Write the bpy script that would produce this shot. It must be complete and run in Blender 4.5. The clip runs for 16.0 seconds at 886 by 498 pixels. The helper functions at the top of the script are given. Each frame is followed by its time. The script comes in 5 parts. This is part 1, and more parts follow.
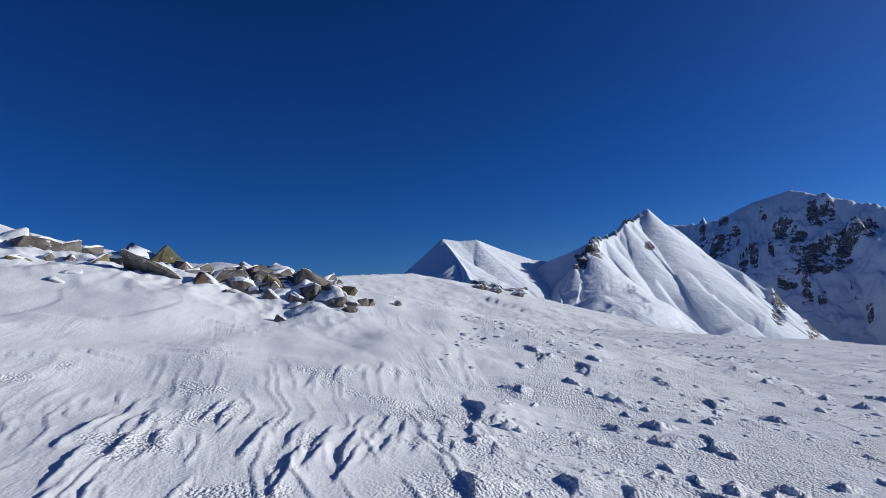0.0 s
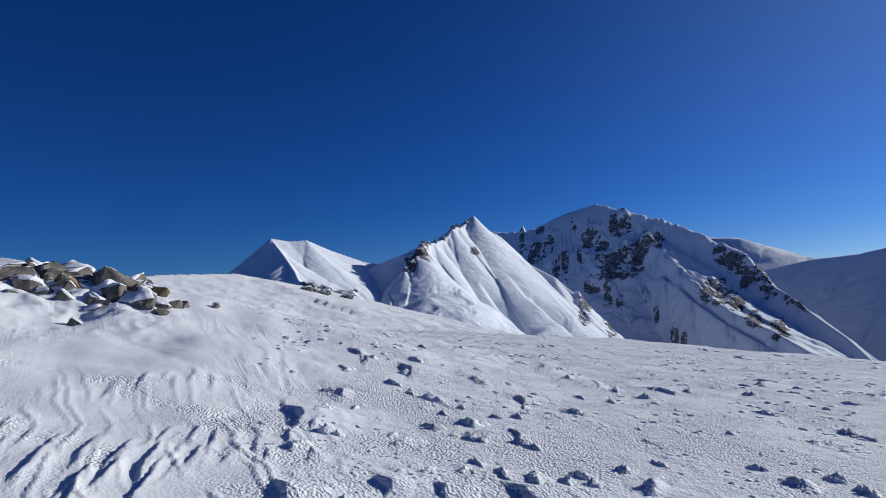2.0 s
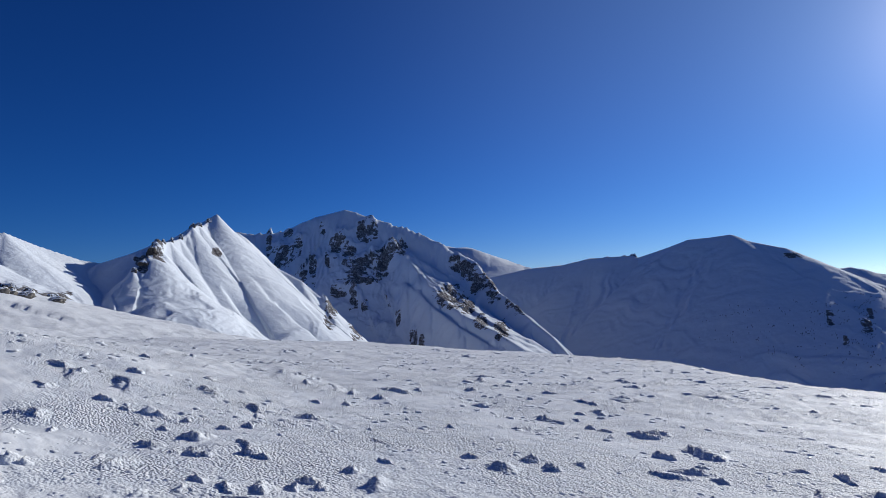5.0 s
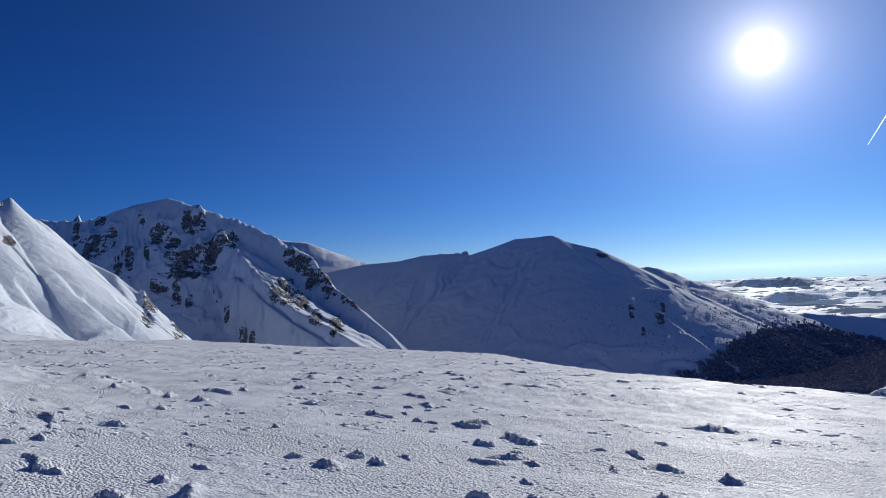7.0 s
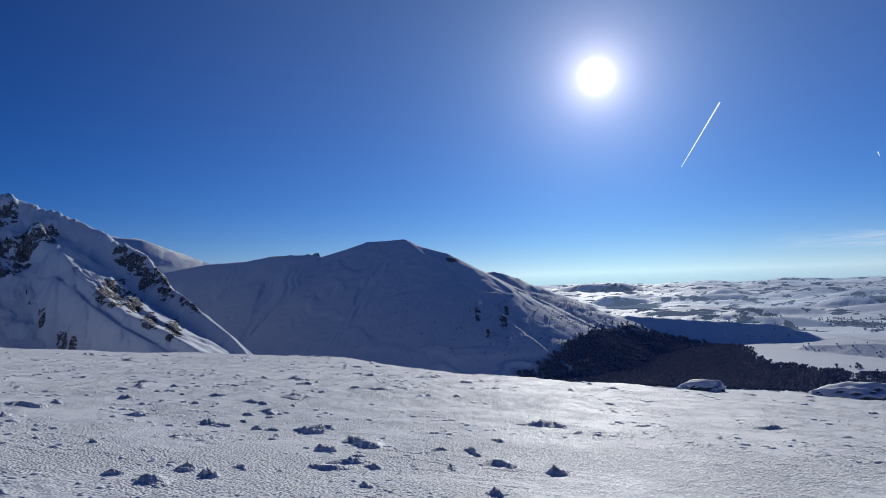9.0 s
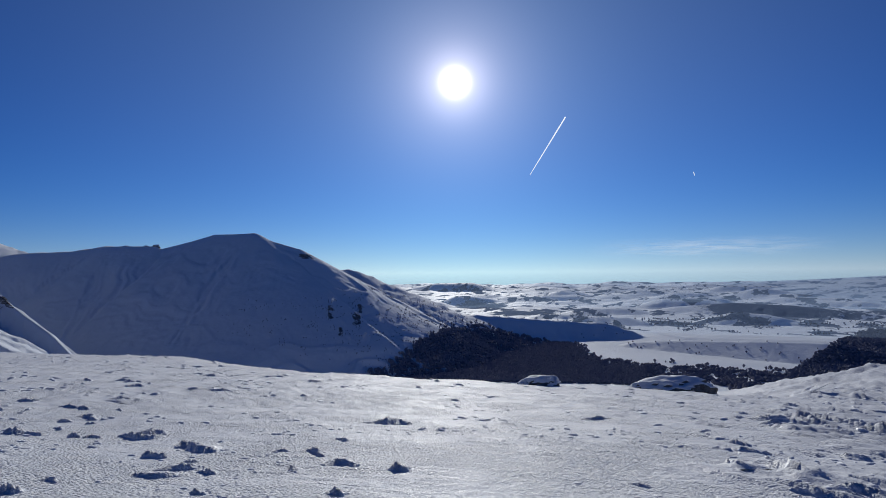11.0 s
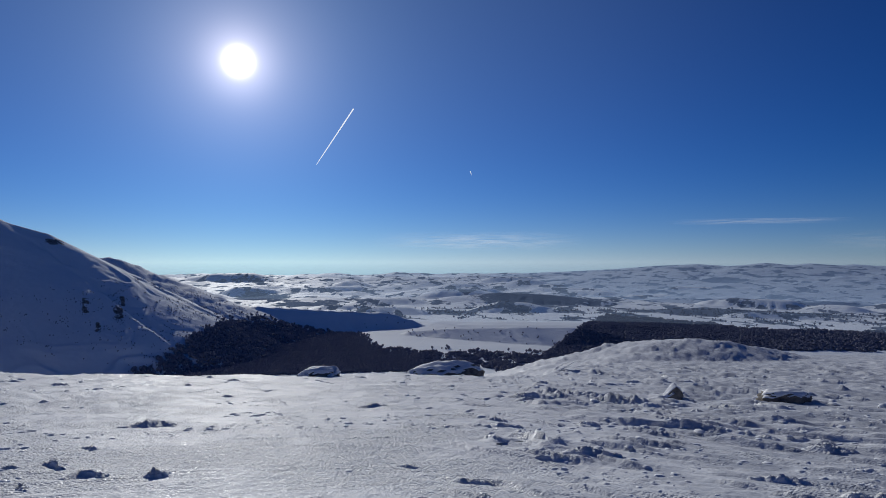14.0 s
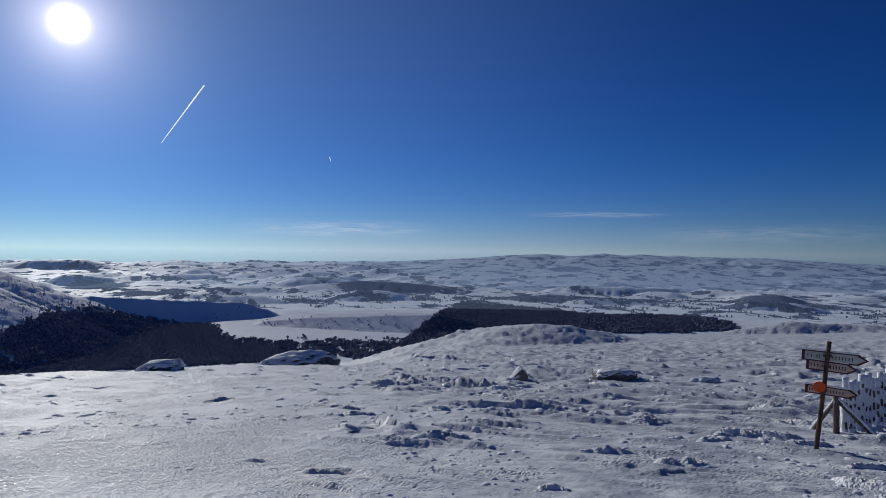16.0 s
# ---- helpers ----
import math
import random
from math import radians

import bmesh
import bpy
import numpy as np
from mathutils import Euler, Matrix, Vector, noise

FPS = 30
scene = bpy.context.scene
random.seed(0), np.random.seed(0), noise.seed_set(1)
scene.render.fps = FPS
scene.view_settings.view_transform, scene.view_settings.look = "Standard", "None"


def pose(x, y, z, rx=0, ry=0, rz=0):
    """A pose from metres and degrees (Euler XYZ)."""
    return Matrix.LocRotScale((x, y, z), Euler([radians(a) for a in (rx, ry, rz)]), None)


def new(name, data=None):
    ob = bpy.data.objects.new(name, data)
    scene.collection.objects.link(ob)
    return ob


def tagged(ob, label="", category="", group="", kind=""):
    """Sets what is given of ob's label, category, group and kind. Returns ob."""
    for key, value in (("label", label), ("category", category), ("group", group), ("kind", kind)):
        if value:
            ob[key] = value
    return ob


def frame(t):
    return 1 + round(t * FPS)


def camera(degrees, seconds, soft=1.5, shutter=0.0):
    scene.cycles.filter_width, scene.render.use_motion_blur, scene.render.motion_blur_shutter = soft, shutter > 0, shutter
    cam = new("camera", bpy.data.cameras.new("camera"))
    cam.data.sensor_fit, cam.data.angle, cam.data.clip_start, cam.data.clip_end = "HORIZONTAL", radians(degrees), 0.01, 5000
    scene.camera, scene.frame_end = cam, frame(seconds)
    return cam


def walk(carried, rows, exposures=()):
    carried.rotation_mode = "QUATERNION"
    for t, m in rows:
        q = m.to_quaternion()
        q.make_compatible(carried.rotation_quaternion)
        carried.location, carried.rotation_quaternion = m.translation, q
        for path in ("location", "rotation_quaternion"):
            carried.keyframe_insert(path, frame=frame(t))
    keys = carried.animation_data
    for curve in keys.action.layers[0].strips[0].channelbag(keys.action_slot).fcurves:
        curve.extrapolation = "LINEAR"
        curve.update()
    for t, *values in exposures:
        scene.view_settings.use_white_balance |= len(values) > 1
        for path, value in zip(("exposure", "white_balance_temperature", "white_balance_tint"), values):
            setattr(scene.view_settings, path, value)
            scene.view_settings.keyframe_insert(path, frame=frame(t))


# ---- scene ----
cam = camera(70.7, 16.0, 0.85)
EYE, REACH = 1.6, 0.35  # eye height over the snow, and how far the camera is held from the turning body
VIEWS = [  # seconds, yaw, pitch, roll
    (0.0, 0.31, 5.56, 3.14),
    (0.5, -3.61, 5.48, 3.01),
    (1.0, -7.16, 5.33, 3.08),
    (1.5, -11.24, 5.11, 3.12),
    (2.0, -15.17, 4.91, 3.08),
    (2.5, -18.87, 4.85, 2.85),
    (3.0, -22.67, 4.83, 3.02),
    (3.5, -26.54, 4.75, 3.35),
    (4.0, -30.41, 4.60, 3.39),
    (6.5, -49.36, 3.17, 2.43),
    (7.0, -53.00, 2.93, 2.66),
    (7.5, -56.32, 2.80, 2.84),
    (8.0, -59.73, 2.86, 2.60),
    (8.5, -63.01, 2.83, 2.39),
    (9.0, -66.54, 2.65, 1.94),
    (11.5, -83.19, 2.02, 0.31),
    (12.0, -86.59, 1.77, 0.06),
    (12.5, -89.70, 1.54, 0.12),
    (13.0, -93.25, 1.80, 0.04),
    (13.5, -96.21, 1.45, 0.42),
    (14.0, -99.34, 1.23, -0.00),
    (14.5, -102.75, 1.10, 0.42),
    (15.0, -105.77, 0.66, 0.14),
    (15.5, -108.96, 0.35, -0.28),
    (16.0, -112.23, 0.22, -0.59),
]
EXPOSURES = [(0.0, 0.0), (4.0, 0.0), (7.0, -0.15), (9.0, -0.3), (12.5, -0.5), (16.0, -0.58)]
walk(cam, [(t, pose(-REACH * math.sin(radians(yaw)), REACH * math.cos(radians(yaw)), EYE, 90 + pitch, roll, yaw))
           for t, yaw, pitch, roll in VIEWS], EXPOSURES)

# ---- light: low winter sun and a clear sky ----
SUN_AZ, SUN_EL = radians(81.1), radians(17.1)
SUN_WAY = Vector((math.sin(SUN_AZ) * math.cos(SUN_EL), math.cos(SUN_AZ) * math.cos(SUN_EL), math.sin(SUN_EL)))
world = bpy.data.worlds.new("clear_sky")
scene.world = world
world.use_nodes = True
wn, wl = world.node_tree.nodes, world.node_tree.links
wn.clear()
sky = wn.new("ShaderNodeTexSky")
sky.sky_type, sky.sun_disc = "NISHITA", False
sky.sun_elevation, sky.sun_rotation = SUN_EL, SUN_AZ
sky.altitude, sky.air_density, sky.dust_density, sky.ozone_density = 1800, 1.0, 0.3, 3.0
air = wn.new("ShaderNodeBackground")
air.inputs["Strength"].default_value = 0.055
deep = wn.new("ShaderNodeMix")
deep.data_type, deep.blend_type = "RGBA", "MULTIPLY"
deep.inputs[0].default_value = 1.0
deep.inputs[7].default_value = (0.096, 0.362, 0.79, 1)  # thin, dry mountain air
clear = wn.new("ShaderNodeGamma")
clear.inputs["Gamma"].default_value = 1.25
wl.new(sky.outputs["Color"], clear.inputs["Color"])
wl.new(clear.outputs[0], deep.inputs[6])
wl.new(deep.outputs[2], air.inputs["Color"])
# the sun's own glare in the thin haze, round its place in the sky
coord = wn.new("ShaderNodeTexCoord")
dot = wn.new("ShaderNodeVectorMath")
dot.operation = "DOT_PRODUCT"
dot.inputs[1].default_value = SUN_WAY
wl.new(coord.outputs["Generated"], dot.inputs[0])


def lobes(rows):
    last = None
    for power, strength in rows:
        clamp = wn.new("ShaderNodeMath")
        clamp.operation = "MAXIMUM"
        clamp.inputs[1].default_value = 0.0
        wl.new(dot.outputs["Value"], clamp.inputs[0])
        raised = wn.new("ShaderNodeMath")
        raised.operation = "POWER"
        raised.inputs[1].default_value = power
        wl.new(clamp.outputs[0], raised.inputs[0])
        scaled = wn.new("ShaderNodeMath")
        scaled.operation = "MULTIPLY_ADD"
        scaled.inputs[1].default_value = strength
        scaled.inputs[2].default_value = 0.0
        if last is not None:
            wl.new(last, scaled.inputs[2])
        wl.new(raised.outputs[0], scaled.inputs[0])
        last = scaled.outputs[0]
    return last


# thin haze low over the horizon, bright below the sun
split = wn.new("ShaderNodeSeparateXYZ")
wl.new(coord.outputs["Generated"], split.inputs[0])


def wmath(op, a, b):
    m = wn.new("ShaderNodeMath")
    m.operation = op
    m.inputs[2].default_value = 0.10
    for k, v in ((0, a), (1, b)):
        if hasattr(v, "is_linked"):
            wl.new(v, m.inputs[k])
        else:
            m.inputs[k].default_value = v
    return m.outputs[0]


level = wmath("POWER", wmath("SUBTRACT", 1.0, wmath("ABSOLUTE", split.outputs["Z"], 0.0)), 26.0)
toward = wmath("POWER", wmath("MAXIMUM", dot.outputs["Value"], 0.0), 1.7)
haze = wn.new("ShaderNodeBackground")
haze.inputs["Color"].default_value = (1.0, 0.80, 0.78, 1)
wl.new(wmath("MULTIPLY", level, wmath("MULTIPLY_ADD", toward, 0.42)), haze.inputs["Strength"])
glare = wn.new("ShaderNodeBackground")
glare.inputs["Color"].default_value = (0.58, 0.82, 0.97, 1)
wl.new(lobes(((60.0, 0.10), (6.0, 0.15))), glare.inputs["Strength"])
core = wn.new("ShaderNodeBackground")
core.inputs["Color"].default_value = (1.0, 0.90, 0.94, 1)
wl.new(lobes(((9500.0, 7.0), (1100.0, 0.75), (220.0, 0.32), (50.0, 0.07))), core.inputs["Strength"])
bright = wn.new("ShaderNodeAddShader")
wl.new(glare.outputs[0], bright.inputs[0])
wl.new(core.outputs[0], bright.inputs[1])
lit = wn.new("ShaderNodeAddShader")
wl.new(air.outputs[0], lit.inputs[0])
wl.new(bright.outputs[0], lit.inputs[1])
both = wn.new("ShaderNodeAddShader")
wl.new(lit.outputs[0], both.inputs[0])
wl.new(haze.outputs[0], both.inputs[1])
out = wn.new("ShaderNodeOutputWorld")
wl.new(both.outputs[0], out.inputs["Surface"])

sun = new("sun", bpy.data.lights.new("sun", "SUN"))
sun.data.energy, sun.data.angle, sun.data.color = 4.0, radians(0.53), (1.0, 0.985, 0.93)
sun.rotation_euler = SUN_WAY.to_track_quat("Z", "Y").to_euler()


# ---- materials ----
class Nodes:
    """A small helper for building node materials."""

    def __init__(self, name):
        self.mat = bpy.data.materials.new(name)
        self.mat.use_nodes = True
        self.n, self.l = self.mat.node_tree.nodes, self.mat.node_tree.links
        self.bsdf = self.n["Principled BSDF"]

    def put(self, socket, value):
        if hasattr(value, "is_linked"):
            self.l.new(value, socket)
        elif isinstance(value, tuple):
            socket.default_value = (*value, 1) if len(value) == 3 and socket.type == "RGBA" else value
        else:
            socket.default_value = value

    def coords(self, kind="Position"):
        if kind == "Position":
            return self.n.new("ShaderNodeNewGeometry").outputs["Position"]
        return self.n.new("ShaderNodeTexCoord").outputs[kind]

    def stretch(self, vec, scale=(1, 1, 1), turn=0.0):
        m = self.n.new("ShaderNodeMapping")
        self.put(m.inputs["Vector"], vec)
        m.inputs["Scale"].default_value = scale
        m.inputs["Rotation"].default_value = (0, 0, turn)
        return m.outputs[0]

    def noise(self, vec, scale, detail=4.0, rough=0.55, warp=0.0):
        t = self.n.new("ShaderNodeTexNoise")
        self.put(t.inputs["Vector"], vec)
        t.inputs["Scale"].default_value, t.inputs["Detail"].default_value = scale, detail
        t.inputs["Roughness"].default_value, t.inputs["Distortion"].default_value = rough, warp
        return t.outputs["Fac"]

    def cells(self, vec, scale):
        t = self.n.new("ShaderNodeTexVoronoi")
        t.feature = "SMOOTH_F1"
        self.put(t.inputs["Vector"], vec)
        t.inputs["Scale"].default_value, t.inputs["Smoothness"].default_value = scale, 0.25
        return t.outputs["Distance"]

    def math(self, op, a, b=0.0, c=None):
        m = self.n.new("ShaderNodeMath")
        m.operation = op
        self.put(m.inputs[0], a)
        self.put(m.inputs[1], b)
        if c is not None:
            self.put(m.inputs[2], c)
        return m.outputs[0]

    def band(self, value, lo, hi, to_lo=0.0, to_hi=1.0):
        m = self.n.new("ShaderNodeMapRange")
        m.interpolation_type = "SMOOTHSTEP"
        self.put(m.inputs["Value"], value)
        for key, v in (("From Min", lo), ("From Max", hi), ("To Min", to_lo), ("To Max", to_hi)):
            m.inputs[key].default_value = v
        return m.outputs[0]

    def mix(self, fac, a, b):
        m = self.n.new("ShaderNodeMix")
        m.data_type = "RGBA"
        self.put(m.inputs[0], fac)
        self.put(m.inputs[6], a)
        self.put(m.inputs[7], b)
        return m.outputs[2]

    def bump(self, height, strength, distance, before=None):
        b = self.n.new("ShaderNodeBump")
        self.put(b.inputs["Height"], height)
        self.put(b.inputs["Strength"], strength)
        self.put(b.inputs["Distance"], distance)
        if before is not None:
            self.put(b.inputs["Normal"], before)
        return b.outputs[0]

    def attribute(self, name):
        a = self.n.new("ShaderNodeAttribute")
        a.attribute_name = name
        return a.outputs["Fac"]

    def done(self, color=None, rough=None, normal=None, spec=None):
        for key, v in (("Base Color", color), ("Roughness", rough), ("Normal", normal), ("Specular IOR Level", spec)):
            if v is not None:
                self.put(self.bsdf.inputs[key], v)
        return self.mat


def near_snow_material():
    m = Nodes("wind_packed_snow")
    p = m.coords()
    wind = m.stretch(p, (3.2, 1.0, 1.0), radians(12))
    crust = m.noise(wind, 1.6, 6, 0.6, 0.4)
    pebbly = m.attribute("crust")
    patch = m.band(m.noise(p, 0.55, 5, 0.62), 0.40, 0.58, 0.30, 1.0)
    much = m.math("MULTIPLY", pebbly, patch)
    pebble = m.math("SUBTRACT", 1.0, m.cells(m.stretch(p, (1.0, 0.75, 1.0), radians(-20)), 29.0))
    pebble = m.math("MULTIPLY_ADD", m.noise(p, 11.0, 3, 0.6), 1.1, pebble)
    grain = m.noise(p, 70.0, 2, 0.6)
    color = m.mix(m.band(crust, 0.35, 0.7), (0.79, 0.815, 0.85), (0.885, 0.895, 0.905))
    color = m.mix(m.math("MULTIPLY", much, m.band(m.noise(p, 30.0, 2, 0.6), 0.52, 0.64, 0.0, 0.30)), color, (0.70, 0.73, 0.80))
    thin = m.math("MULTIPLY", m.attribute("thin"), m.band(m.noise(m.stretch(p, (0.7, 1.3, 1.0), radians(-38)), 1.1, 7, 0.7), 0.36, 0.60, 0.15, 1.0))
    color = m.mix(m.math("MULTIPLY", thin, 0.80), color, (0.36, 0.39, 0.46))  # south snow darkened: rimed turf specks, and shade put into the colour
    n = m.bump(crust, m.math("MULTIPLY_ADD", pebbly, 0.22, 0.04), 0.08)
    n = m.bump(m.noise(m.stretch(p, (1.0, 1.8, 1.0), radians(15)), 3.6, 5, 0.65), m.math("MULTIPLY_ADD", pebbly, 0.5, 0.03), 0.09, n)
    n = m.bump(pebble, m.math("MULTIPLY_ADD", much, 0.75, 0.03), 0.042, n)
    drawn = m.stretch(m.stretch(p, (1, 1, 1), radians(-14)), (3.4, 0.55, 1.0))
    scratch = m.noise(drawn, 1.5, 4, 0.55, 0.5)
    sleek = m.math("SUBTRACT", 1.0, pebbly)
    n = m.bump(scratch, m.math("MULTIPLY", sleek, m.band(m.noise(p, 0.45, 4, 0.6), 0.45, 0.62, 0.04, 0.40)), 0.06, n)
    n = m.bump(grain, m.math("MULTIPLY_ADD", much, 0.6, 0.12), 0.02, n)
    glint = m.band(m.noise(p, 42.0, 2, 0.6), 0.56, 0.66)
    icy = m.math("MULTIPLY", pebbly, m.band(m.noise(p, 0.8, 4, 0.6), 0.35, 0.6, 0.45, 1.0))
    rough = m.math("MULTIPLY_ADD", glint, -0.36, m.math("MULTIPLY_ADD", icy, -0.06, 0.78))
    return m.done(color, rough, n, m.math("MULTIPLY_ADD", glint, 0.52, m.math("MULTIPLY_ADD", icy, 0.04, 0.03)))


def mountain_material(name, rock_color, amount, wood_color=(0.10, 0.105, 0.12), snow_low=(0.73, 0.785, 0.87), snow_high=(0.83, 0.87, 0.915), gloss=0.05, dull=0.9):
    m = Nodes(name)
    p = m.coords()
    geo = m.n.new("ShaderNodeNewGeometry")
    sep = m.n.new("ShaderNodeSeparateXYZ")
    m.put(sep.inputs[0], geo.outputs["True Normal"])
    rough_n = m.noise(p, 0.06, 6, 0.65)
    fine_n = m.noise(p, 0.35, 5, 0.7)
    steep = m.math("SUBTRACT", 1.0, sep.outputs["Z"])
    steep = m.math("ADD", steep, m.math("MULTIPLY", m.math("SUBTRACT", rough_n, 0.5), 0.55))
    steep = m.math("ADD", steep, m.math("MULTIPLY", m.math("SUBTRACT", fine_n, 0.5), 0.35))
    mask = m.band(steep, amount, amount + 0.06)
    column = m.math("MULTIPLY", m.math("SUBTRACT", m.noise(m.stretch(p, (1, 1, 0.22)), 0.10, 6, 0.64, 0.8), 0.5), 2.8)
    ledge = m.math("MULTIPLY", m.math("SUBTRACT", m.noise(m.stretch(p, (0.35, 0.35, 1.3)), 0.16, 5, 0.62), 0.5), 2.0)
    bare = m.math("MULTIPLY_ADD", m.math("ADD", column, ledge), m.band(m.attribute("bare"), 0.03, 0.45), m.math("MULTIPLY", m.attribute("bare"), 0.62))
    dust = m.band(m.noise(p, 0.4, 5, 0.75), 0.34, 0.56, 0.5, 1.0)  # powder caught on small ledges
    mask = m.math("MAXIMUM", mask, m.math("MULTIPLY", m.band(bare, 0.28, 0.44), dust))
    rock = m.mix(m.band(m.noise(m.stretch(p, (1, 1, 0.3)), 0.3, 6, 0.75), 0.35, 0.65), tuple(0.55 * c for c in rock_color), tuple(1.35 * c for c in rock_color))
    wood = m.band(m.math("ADD", m.attribute("wood"), m.math("MULTIPLY", m.math("SUBTRACT", m.noise(p, 0.03, 6, 0.7), 0.5), 0.9)), 0.5, 0.6)
    snow = m.mix(m.noise(p, 0.02, 5), snow_low, snow_high)
    color = m.mix(mask, snow, rock)
    color = m.mix(wood, color, wood_color)
    n = m.bump(m.noise(p, 0.12, 7, 0.62), 0.5, 2.4)
    n = m.bump(m.noise(p, 0.7, 5, 0.7), 0.45, 0.7, n)
    n = m.bump(m.noise(p, 0.25, 4, 0.8), m.math("MULTIPLY", mask, 1.0), 5.0, n)
    return m.done(color, dull, n, m.math("MULTIPLY", m.math("SUBTRACT", 1.0, wood), gloss))


def rock_material(name, dark, light, lichen, scale=1.0):
    m = Nodes(name)
    o = m.stretch(m.coords("Object"), (scale, scale, scale))
    a = m.noise(o, 3.0, 6, 0.65)
    b = m.noise(o, 14.0, 5, 0.7)
    info = m.n.new("ShaderNodeObjectInfo")
    color = m.mix(m.band(a, 0.3, 0.7), dark, light)
    color = m.mix(m.math("MULTIPLY", m.band(b, 0.55, 0.7), 0.5), color, lichen)
    color = m.mix(m.math("MULTIPLY", info.outputs["Random"], 0.35), color, dark)
    rime = m.band(m.noise(o, 5.0, 5, 0.7), 0.62, 0.70)
    color = m.mix(rime, color, (0.82, 0.83, 0.86))
    n = m.bump(a, 0.6, 0.05 / scale)
    n = m.bump(b, 0.6, 0.015 / scale, n)
    return m.done(color, 0.85, n, 0.25)


SNOW = near_snow_material()
MOUNTAIN = mountain_material("snowy_mountain", (0.135, 0.117, 0.115), 0.80)
# aerial haze over the plain is put into these blue-grey wood and snow colours
PLAIN = mountain_material("snowy_plain_with_haze_blue_woods", (0.12, 0.11, 0.10), 0.9, (0.15, 0.19, 0.28), (0.80, 0.86, 0.93), (0.88, 0.92, 0.95), 0.025, 0.65)
# the far range's blue is distance haze painted into every base colour
DISTANT = mountain_material("distant_haze_blue_hills", (0.24, 0.32, 0.46), 0.9, (0.24, 0.33, 0.48), (0.42, 0.54, 0.70), (0.66, 0.76, 0.88))
ROCK_GREY = rock_material("grey_rock", (0.075, 0.068, 0.062), (0.27, 0.245, 0.22), (0.21, 0.20, 0.14))
ROCK_OCHRE = rock_material("ochre_rock", (0.18, 0.12, 0.07), (0.40, 0.28, 0.165), (0.27, 0.22, 0.13))
ROCK_LICHEN = rock_material("lichen_rock", (0.07, 0.065, 0.04), (0.22, 0.20, 0.11), (0.30, 0.27, 0.08))


# ---- terrain as a height function over the plan ----
TURNS = 2 * math.pi * np.arange(1024) / 1024
GRAD_X, GRAD_Y = np.cos(TURNS).astype(np.float32), np.sin(TURNS).astype(np.float32)


def gradient_noise(x, y, seed=0):
    """Perlin-like noise, about -1 to 1, for arrays."""
    xi, yi = np.floor(x).astype(np.int64), np.floor(y).astype(np.int64)
    fx, fy = (x - xi).astype(np.float32), (y - yi).astype(np.float32)
    u, v = fx * fx * fx * (fx * (fx * 6 - 15) + 10), fy * fy * fy * (fy * (fy * 6 - 15) + 10)

    def corner(i, j, dx, dy):
        h = ((xi + i) * 374761393 + (yi + j) * 668265263 + seed * 974634777) & 0xFFFFFFFF
        h = ((h ^ (h >> 13)) * 1274126177) & 0xFFFFFFFF
        a = (h ^ (h >> 16)) & 1023
        return GRAD_X[a] * dx + GRAD_Y[a] * dy

    n0 = corner(0, 0, fx, fy) * (1 - u) + corner(1, 0, fx - 1, fy) * u
    n1 = corner(0, 1, fx, fy - 1) * (1 - u) + corner(1, 1, fx - 1, fy - 1) * u
    return (n0 * (1 - v) + n1 * v) * 1.5


def layers(x, y, octaves=4, gain=0.5, seed=0):
    total, amp, f = 0.0, 1.0, 1.0
    for i in range(octaves):
        total = total + amp * gradient_noise(x * f + 17.3 * i, y * f - 9.1 * i, seed + i)
        amp, f = amp * gain, f * 2.03
    return total


def ridged(x, y, octaves=3, gain=0.5, seed=0):
    total, amp, f = 0.0, 1.0, 1.0
    for i in range(octaves):
        total = total + amp * (1 - 2 * np.abs(gradient_noise(x * f + 5.7 * i, y * f + 3.1 * i, seed + i)))
        amp, f = amp * gain, f * 2.1
    return total


def smooth(x):
    x = np.clip(x, 0, 1)
    return x * x * (3 - 2 * x)


def at(az, up, d):
    """The plan place and height of a point seen from the eye at a bearing, an angle over the level and a distance."""
    a = radians(az)
    return (d * math.sin(a), d * math.cos(a), EYE + d * math.tan(radians(up)))


PLAIN_D = [0, 900, 1300, 1700, 2100, 2600, 3200, 4000, 4950]
PLAIN_UP = [-11, -10.2, -7.6, -5.7, -4.75, -3.85, -2.95, -1.95, -1.02]


